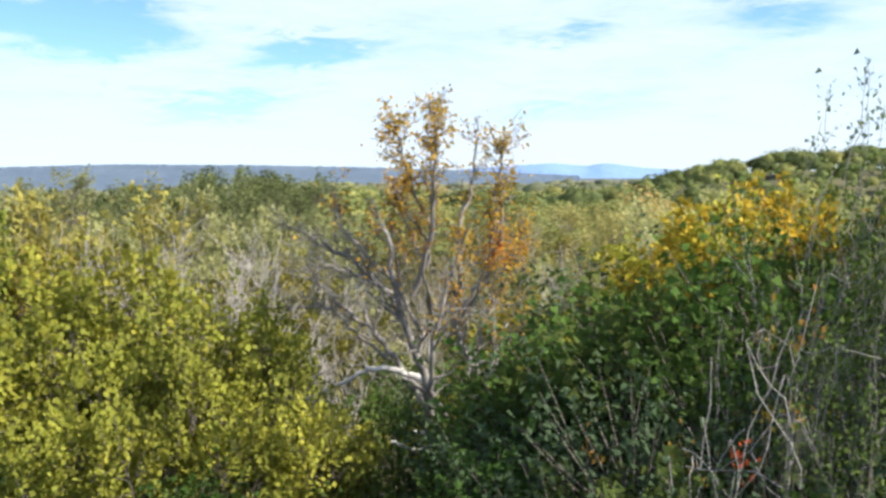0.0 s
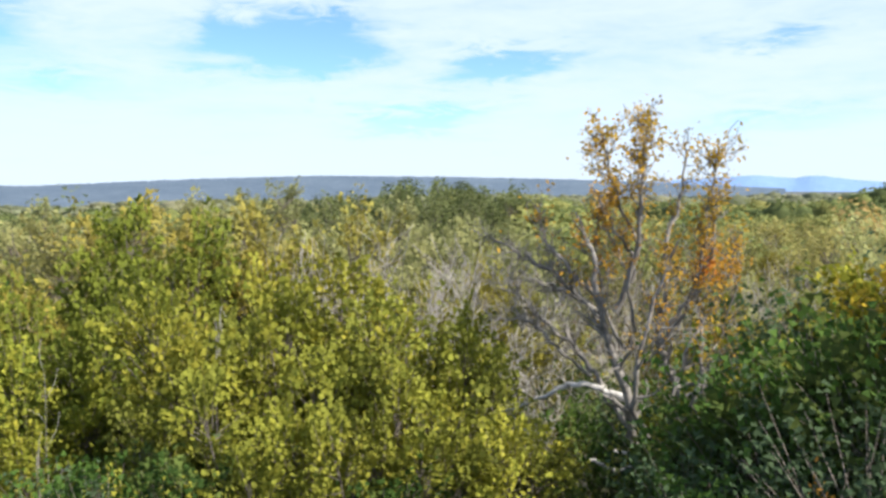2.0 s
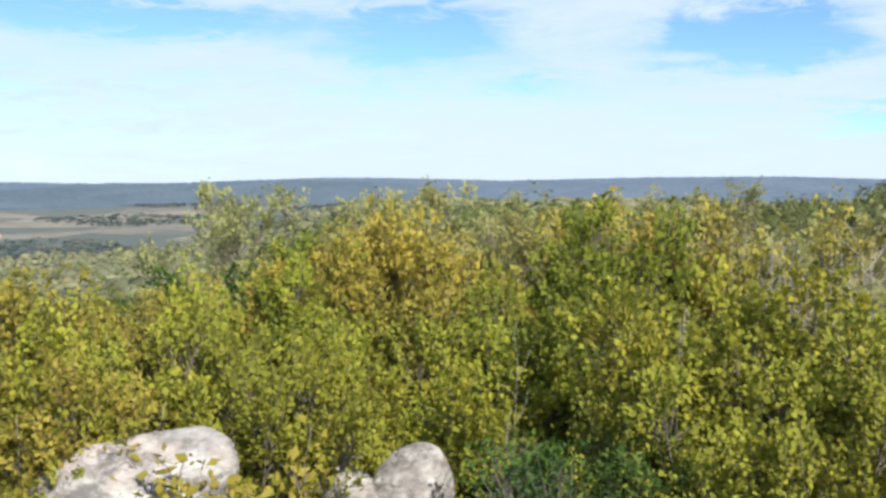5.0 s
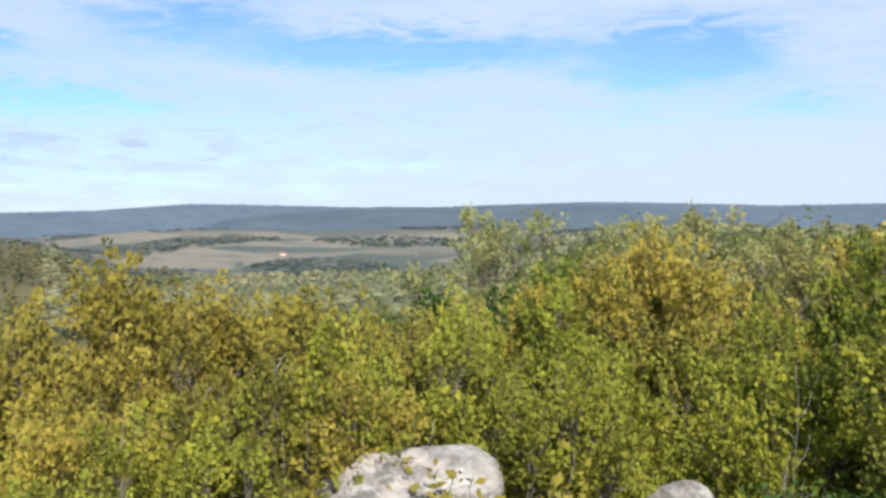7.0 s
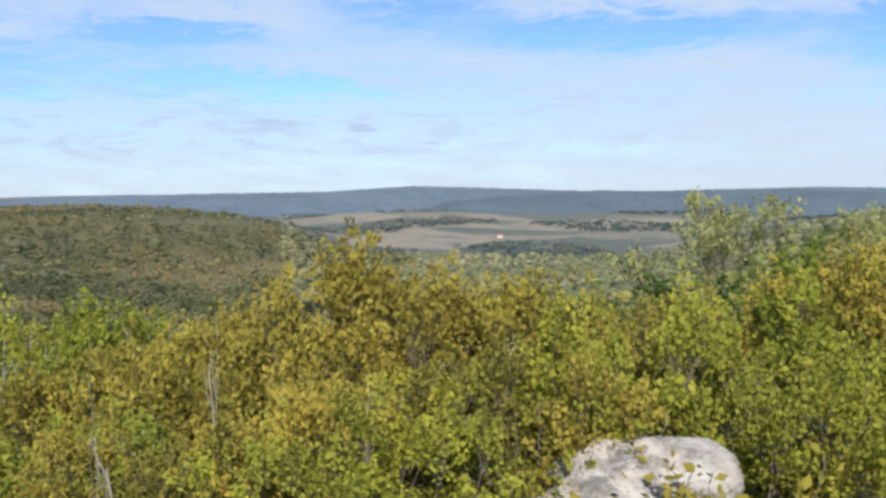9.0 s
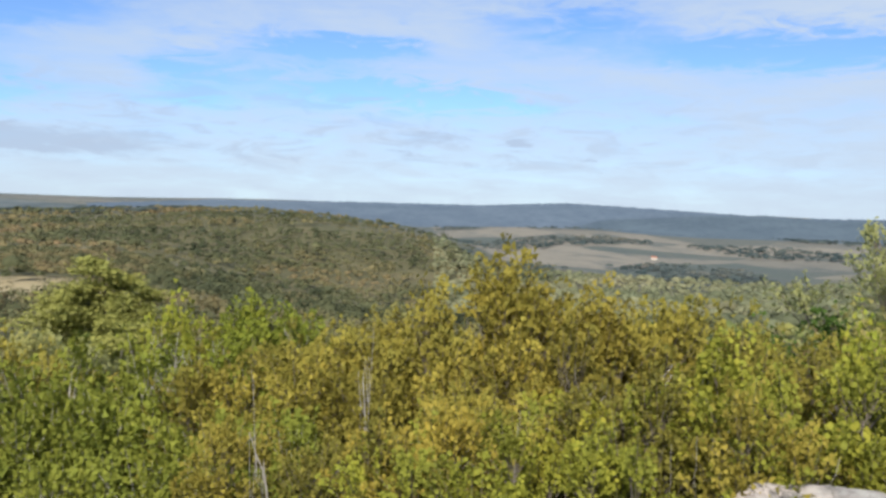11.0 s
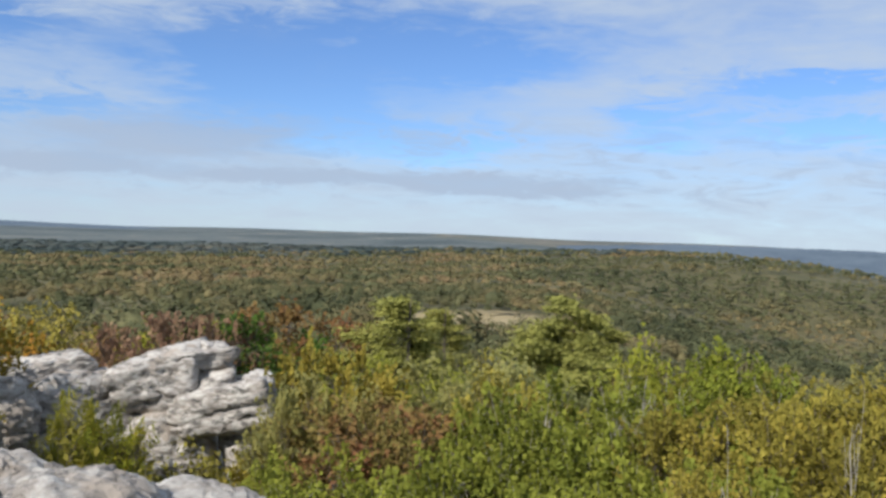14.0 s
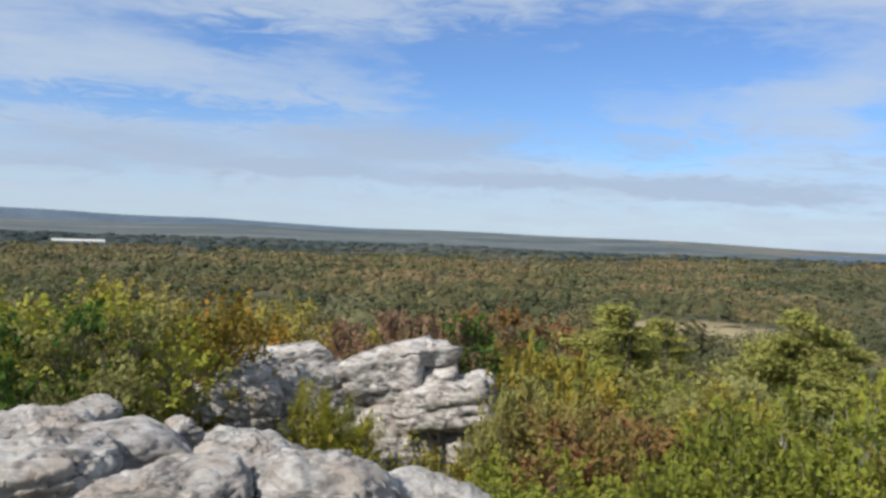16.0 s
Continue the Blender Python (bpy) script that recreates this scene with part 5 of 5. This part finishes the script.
# ---- the half-dead tree ----
def dead_tree():
    rng = np.random.default_rng(7)
    root = at(-0.2, 7.4)
    foot = gz(root)
    base_z = -1.09
    ob = thing("dead_tree", Matrix.Translation((root.x, root.y, foot)), "gnarled half-dead grey tree with sparse orange leaves", "tree")
    k = 7.4 / 1525
    twigs = []
    limbs = []

    def limb(points, r0, r1, fork=0, bend=0.15):
        """points: right and up of the foot's top, in units of about half a centimetre."""
        p = np.array([[(a) * k, 0.0, b * k + base_z - foot] for a, b in points])
        depth = np.cumsum(rng.normal(size=len(p)) * bend)
        p[:, 1] = depth - depth[0]
        n = 4 * (len(p) - 1) + 1
        t = np.linspace(0, len(p) - 1, n)
        q = np.stack([np.interp(t, np.arange(len(p)), p[:, c]) for c in range(3)], 1)
        q[1:-1] += rng.normal(size=(n - 2, 3)) * 0.012
        rad = np.linspace(r0, r1, n) * 0.98 * rng.uniform(0.88, 1.12, n)
        limbs.append((q, rad))
        for _ in range(int(fork * 1.5)):
            i = rng.integers(n // 3, n)
            d = unit(q[min(i + 1, n - 1)] - q[max(i - 2, 0)] + rng.normal(size=3) * 0.12)
            grow_twig(q[i], d, rng.uniform(0.12, 0.4) * (0.55 if q[i][2] > 3.3 else 1.0), rad[i] * 0.6, 0)
        return q

    def grow_twig(p, d, length, r, level):
        pts, rad = [p], [max(r, 0.004)]
        for i in range(4):
            d = unit(d + rng.normal(size=3) * 0.28 + np.array([0, 0, 0.1]))
            p = p + d * length / 4
            pts.append(p)
            rad.append(max(r * (1 - 0.2 * (i + 1)), 0.0028))
            if level < 2 and rng.random() < 0.6:
                grow_twig(p, unit(d + rng.normal(size=3) * 0.6), length * 0.55, rad[-1] * 0.7, level + 1)
        limbs.append((pts, rad))
        twigs.extend(pts[1:])

    low = (base_z - foot) / k
    limb([(0, -low), (-5, 20), (-20, 90), (-25, 140), (-60, 240), (-72, 310), (-85, 400), (-115, 460)], 0.062, 0.012, 14)
    limb([(45, -low), (42, 30), (70, 110), (60, 150), (35, 185), (25, 220), (35, 270), (35, 390), (55, 470), (70, 560)], 0.055, 0.009, 26)
    limb([(-20, 85), (-85, 170), (-125, 215), (-165, 250), (-215, 295), (-262, 312)], 0.03, 0.008, 22)
    limb([(-60, 240), (-95, 300), (-145, 350), (-205, 385), (-260, 415)], 0.03, 0.008, 24)
    limb([(-72, 310), (-105, 345), (-165, 410), (-180, 460)], 0.024, 0.008, 18)
    limb([(-50, 290), (-15, 390), (-10, 490), (-5, 560), (-7, 600)], 0.032, 0.005, 34)
    limb([(-25, 340), (-25, 390), (-50, 430), (-70, 470)], 0.02, 0.009, 7)
    limb([(70, 110), (92, 190), (85, 290), (75, 360)], 0.022, 0.007, 12)
    limb([(35, 270), (80, 330), (100, 420), (95, 520), (100, 545)], 0.022, 0.006, 22)
    limb([(-10, 400), (-45, 470), (-60, 535), (-72, 575)], 0.02, 0.005, 20)
    limb([(15, 60), (-20, 150), (-10, 240), (10, 330), (45, 420)], 0.03, 0.008, 10)
    limb([(-35, 230), (-70, 300), (-85, 380), (-80, 460)], 0.018, 0.006, 14)
    limb([(25, 240), (60, 300), (85, 400), (88, 490)], 0.018, 0.006, 16)
    limb([(-15, 250), (-30, 360), (-65, 440), (-75, 490)], 0.016, 0.006, 12)
    limb([(-75, 290), (-130, 330), (-175, 350), (-210, 345)], 0.016, 0.006, 14)
    limb([(-90, 180), (-150, 230), (-190, 270), (-240, 280)], 0.017, 0.006, 14)
    limb([(45, 150), (75, 240), (110, 300), (125, 360)], 0.015, 0.006, 12)
    limb([(-20, 90), (-60, 120), (-110, 190), (-150, 200)], 0.014, 0.006, 10)
    limb([(60, 150), (95, 160), (120, 230), (150, 330), (140, 400)], 0.014, 0.005, 12)
    part("trunk", tubes("trunk", limbs, 6), SNAG, ob)
    limbs = []
    limb([(-24, 138), (-75, 155), (-125, 160), (-155, 145), (-225, 110), (-268, 88)], 0.034, 0.012, 1, 0.05)
    limb([(0, 20), (-48, 14), (-68, 24), (-90, 33)], 0.022, 0.014, 0, 0.04)
    limb([(-10, 32), (-30, 45), (-50, 53)], 0.018, 0.012, 0, 0.04)
    part("limb", tubes("limb", limbs, 6), BLEACHED, ob, "bleached white dead limbs")
    tw = np.array(twigs)
    up = tw[:, 2] * 1.0 + tw[:, 0] * 1.5
    w = np.clip((up - 2.3) / 1.3, 0.012, 1)
    pick = rng.choice(len(tw), 4600, p=w / w.sum())
    c = tw[pick] + rng.normal(size=(4600, 3)) * 0.035
    part("crown", leaves("crown", c, 0.037, rng), ASH, ob)


dead_tree()


def dead_branch(yaw, d, top, lean_to, seed, label):
    """A bare grey branch leaning out of the bushes."""
    rng = np.random.default_rng(seed)
    p = at(yaw, d)
    p.z = gz(p)
    h = 1.63 + d * math.tan(radians(top)) - p.z
    limbs, _ = grow(rng, h, stems=1, levels=2, lean=0.6, wobble=0.3, children=(1, 1), radius=0.02, ratio=(0.3, 0.55), rise=0.05, first=2, half=max(0.2, abs(lean_to)) / h)
    me = tubes("dead_branch", limbs)
    me.materials.append(DEAD)
    ob = new("dead_branch", me)
    ob.matrix_world = Matrix.Translation(p) @ Matrix.Rotation(radians(yaw) + (0 if lean_to > 0 else math.pi), 4, "Z")
    return tagged(ob, label, "branch", "dead branches in the bushes")


for i, (yaw, d, top, lean_to) in enumerate([(69, 8.4, -13.6, 0.9), (67.6, 8.0, -14.4, 0.6), (79.5, 7.6, -13.5, 0.2), (88.2, 9.2, -9.0, 0.15), (93.5, 8.2, -11.5, -0.3),
                                            (-17, 5.4, -11.5, -0.4), (-19.5, 4.8, -12.0, -0.7), (-13, 5.6, -13.5, -0.5), (-22, 4.6, -9.5, -0.8), (-24.5, 4.4, -7.5, -0.9), (-26, 4.2, -11.0, -0.9),
                                            (6.5, 7.2, -13.0, 0.1), (27, 7.2, -9.5, 0.1), (36.5, 8.0, -10.5, 0.2)]):
    dead_branch(yaw, d, top, lean_to, 400 + i, "bare grey branch leaning out of the bushes")


# ---- middle trees ----
def spruce(seed, height, label):
    """A wind-flagged spruce: a straight trunk and drooping boughs that are longer on the lee side."""
    rng = np.random.default_rng(seed)
    limbs = [([np.array([rng.normal() * 0.03, rng.normal() * 0.03, height * t]) for t in np.linspace(0, 1, 7)], np.linspace(0.09, 0.012, 7))]
    pts = []
    for zz in np.arange(0.12, 0.99, 0.035):
        for _ in range(3):
            a = rng.normal() * 1.15
            ln = (1 - zz) ** 0.75 * height * 0.42 * rng.uniform(0.6, 1.15) * (1.1 if abs(a) < 1.2 else 0.6) + 0.15
            d = np.array([np.cos(a), np.sin(a), 0.30 * zz + 0.05])
            p0 = np.array([0, 0, zz * height])
            line = [p0 + d * ln * s + np.array([0, 0, -0.10 * ln * s * s + 0.10 * ln * s ** 4]) for s in np.linspace(0, 1, 5)]
            limbs.append((line, np.linspace(0.022, 0.006, 5)))
            m = int(90 + 240 * ln)
            s = rng.uniform(0.2, 1.02, m)
            pts.append(p0 + d * (ln * s)[:, None] + rng.normal(size=(m, 3)) * np.array([0.15, 0.15, 0.10]) * (0.5 + ln * 0.35))
    ob = thing("spruce_tree", (0, 0, 0), label, "tree")
    part("trunk", tubes("trunk", limbs), BARK, ob)
    part("crown", leaves("crown", np.concatenate(pts), 0.115, rng, up=0.8, slim=0.45, plain=True), NEEDLE, ob)
    return ob


spruces = [spruce(301, 7.0, "wind-flagged olive-green spruce among low trees"), spruce(302, 7.0, "ragged dark spruce with drooping boughs")]
place(spruces, 7.0, [(115.6, 36, -5.7), (104.6, 34, -5.3), (113.2, 50, -6.4), (102.5, 48, -6.6), (107.2, 52, -7.2)], "spruces among the woods", 20, 1.55)

def tree(name, seed, mat, label, half=0.36, count=8000, bare=0.0):
    return plant(name, seed, 6.0, count, mat, BARK, label, "tree", size=0.11, half=half, lobes=24, ball=0.11, sprays=15, stems=2, radius=0.06, low=0.14, rise=0.4, corners=3, slim=0.8, fill=300, bare=bare, leader=0.16)


kinds = {
    "green": [tree("green_tree", 320 + i, MIDGREEN, "small broadleaf tree with green crown greyed by haze in the colour") for i in range(2)],
    "olive": [tree("olive_tree", 330 + i, MIDGOLD, "small broadleaf tree with tawny-green crown") for i in range(2)],
    "dark": [tree("dark_tree", 340 + i, DARK, "small broadleaf tree with dark green crown") for i in range(2)],
    "knoll": [tree("knoll_tree", 345 + i, KNOLL, "broad dusky green tree on the knoll", 0.42) for i in range(2)],
    "orange": [tree("orange_tree", 350, ORANGE, "small tree turning orange and red")],
    "gold": [tree("golden_tree", 355 + i, MIDYELLOW, "small broadleaf tree with yellow-gold crown", 0.34) for i in range(2)],
    "leafy": [tree("leafy_tree", 358 + i, GREEN, "small broadleaf tree with deep yellow-green crown", 0.34) for i in range(2)],
    "russet": [tree("russet_tree", 360, RUSSET, "thinning tree with dull russet leaves", 0.34, 4200, 0.35)],
    "bare": [twiggy("grey_tree", 370, 6.0, 150, RUSSET, DEAD, "nearly leafless grey tree", "tree", size=0.15, puff=0.2, half=0.32, stems=4, levels=3, lean=0.35, children=(1, 1), radius=0.06, rise=0.2)],
}
MIXES = [(-40, 30, ("green", "olive", "green", "bare", "green", "olive", "gold")), (30, 60, ("olive", "green", "green", "olive", "dark", "bare", "green")),
         (60, 100, ("olive", "green", "olive", "dark", "russet")), (100, 123, ("olive", "russet", "green", "bare", "orange", "dark")),
         (123, 165, ("dark", "leafy", "orange", "gold", "leafy", "russet", "leafy"))]


def middle_trees():
    rng = random.Random(77)
    for ring in range(5):
        d0 = 20 + ring * 5.0 + ring * ring * 0.45
        yaw = -36.0 + rng.uniform(0, 4)
        while yaw < 162:
            d = d0 + rng.uniform(-2.4, 2.4)
            top = float(canopy(np.array(yaw))) + rng.uniform(-1.6, 0.35) - max(0, 40 - d) * 0.08
            if 119 < yaw < 147:
                top = min(top, -9.2 if d < 36 else -7.2)
            if 88 < yaw < 122:
                top = min(top, -8.6 - max(0, 45 - d) * 0.1 - rng.uniform(0, 1.0))
            if -13 < yaw < 6:
                top = min(top, -4.2 - max(0, 45 - d) * 0.12)
            p, k = top_scale(yaw, d, top, 6.0)
            near_crag = 119 < yaw < 147 and d < 29
            if k > 0.3 and not near_crag:
                mix = next(m for a, b, m in MIXES if a <= yaw < b)
                ob = rng.choice(kinds[rng.choice(mix)])
                k = min(k, 1.25 if yaw < 100 else 1.6) * rng.uniform(0.85, 1.0)
                s = max(k, 0.6) * rng.uniform(0.85, 1.15)
                m = Matrix.Translation(p - Vector((0, 0, 0.1))) @ Matrix.Rotation(rng.uniform(0, 6.28), 4, "Z") @ Matrix.Diagonal((s, s, k, 1))
                if ob.name in used:
                    copy_thing(ob, m @ Matrix.Diagonal([1 / c for c in ob.scale] + [1]))
                else:
                    used.add(ob.name)
                    tagged(ob, group="small trees on the slope")
                    ob.matrix_basis = m
            yaw += math.degrees(4.8 / d) * rng.uniform(0.8, 1.25)


middle_trees()
SLOPE = "small trees on the slope"
place(kinds["gold"], 6.0, [(21.3, 14.5, -3.4, 2.4), (31.1, 18, -3.6), (148.2, 26, -5.9), (139.1, 31, -6.8)], SLOPE, 37)
place(kinds["leafy"], 6.0, [(151.0, 21, -6.4), (147.6, 24, -7.6), (119.0, 30, -9.6), (112.0, 26, -10.6)], SLOPE, 38)
place(kinds["knoll"], 6.0, [(23.8, 60, -2.95, 7), (21.8, 57, -3.35, 6.5), (18.7, 62, -2.85, 7), (16.6, 60, -2.45, 7.5), (14.4, 62, -2.25, 7.5), (12.2, 63, -2.15, 7.5), (10.2, 62, -2.35, 7), (8.2, 60, -2.65, 7), (11.3, 52, -2.95, 7), (15.4, 53, -3.05, 7)], SLOPE, 42, least=0.6)
place(kinds["olive"], 6.0, [(143.4, 28, -6.5), (149.8, 20, -7.6), (98.5, 30, -9.6), (34.5, 24, -4.0)], SLOPE, 31)
place(kinds["green"], 6.0, [(24.7, 50, -2.1), (54.8, 40, -2.1), (39.1, 30, -2.5), (45.0, 33, -2.3), (27.2, 26, -3.3), (108, 27, -10.2)], SLOPE, 32)
place(kinds["dark"], 6.0, [(153.6, 19, -7.2), (124.9, 33, -7.2)], SLOPE, 33)
place(mixed[2:3], 4.2, [(119.6, 21, -10.0)], "autumn shrubs", 36)
place(kinds["orange"], 6.0, [(145.4, 24, -6.9), (141.2, 27, -7.4), (41.0, 30, -5.4)], SLOPE, 34)
rose = [plant("rose_shrub", 190, 4.2, 8000, ROSE, BARK, "wide shrub turning rose red behind the crag", "shrub", size=0.09, half=0.42, lobes=20, ball=0.12, sprays=16, stems=4, radius=0.035, corners=3)]
place(rose, 4.2, [(130.9, 32, -7.3), (128.8, 33, -7.5), (132.8, 32, -7.6)], "rose shrubs", 39, 0.8)
place(mixed[1:2], 4.2, [(117.1, 16, -13.2), (118.6, 17, -12.6), (123.2, 40, -6.6)], "autumn shrubs", 35, 1.2)
for row in kinds.values():
    for ob in row:
        if ob.name not in used:
            for o in (*ob.children, ob):
                bpy.data.objects.remove(o)


# ---- far buildings ----
def long_shed():
    p = at(150.9, 1290)
    p.z = gz(p)
    ob = thing("farm_building", Matrix.Translation(p) @ Matrix.Rotation(radians(150.9), 4, "Z"), "long low white farm building far out on the plain", "building")
    white = plain_material("white_sheet_metal", (0.62, 0.62, 0.6), 0.5, 0.04)
    grey = plain_material("grey_opening", (0.12, 0.12, 0.13), 0.6, 0.1)
    bm = bmesh.new()
    bmesh.ops.create_cube(bm, size=1, matrix=Matrix.Translation((0, 0, 3.9)) @ Matrix.Diagonal((66, 14, 7, 1)))
    me = bpy.data.meshes.new("wall")
    bm.to_mesh(me)
    bm.free()
    part("wall", me, white, ob)
    roof = mesh_of("roof", [(-34, -8, 7.2), (34, -8, 7.2), (34, 0, 9.0), (-34, 0, 9.0), (-34, 8, 7.2), (34, 8, 7.2), (-34, -8, 6.9), (34, -8, 6.9), (-34, 8, 6.9), (34, 8, 6.9)],
                   [(0, 1, 2, 3), (3, 2, 5, 4), (6, 7, 1, 0), (4, 5, 8, 7.2), (8, 9, 7, 6)])
    part("roof", roof, white, ob)
    for i in range(8):
        x = -30 + i * 7.6
        part("door", mesh_of("door", [(x, -7.06, 0), (x + 3, -7.06, 0), (x + 3, -7.06, 4), (x, -7.06, 4), (x, -7.0, 0), (x + 3, -7.0, 0), (x + 3, -7.0, 4), (x, -7.0, 4)], [(0, 1, 2, 3), (4, 7, 6, 5), (3, 2, 6, 7)]), grey, ob)


def farm_house():
    p = at(69.6, 1480)
    p.z = gz(p)
    ob = thing("farm_house", Matrix.Translation(p) @ Matrix.Rotation(radians(60), 4, "Z"), "small pale farm house with a rust-red roof in the valley", "house")
    bm = bmesh.new()
    bmesh.ops.create_cube(bm, size=1, matrix=Matrix.Translation((0, 0, 2.0)) @ Matrix.Diagonal((9, 6, 4, 1)))
    me = bpy.data.meshes.new("wall")
    bm.to_mesh(me)
    bm.free()
    part("wall", me, plain_material("pale_wall", (0.45, 0.42, 0.38), 0.7, 0.05), ob)
    part("roof", mesh_of("roof", [(-4.9, -3.5, 4), (4.9, -3.5, 4), (4.9, 0, 6.4), (-4.9, 0, 6.4), (-4.9, 3.5, 4), (4.9, 3.5, 4)], [(0, 1, 2, 3), (3, 2, 5, 4), (0, 4, 5, 1)]), plain_material("rust_roof", (0.3, 0.12, 0.07), 0.6, 0.2), ob)


long_shed()
farm_house()
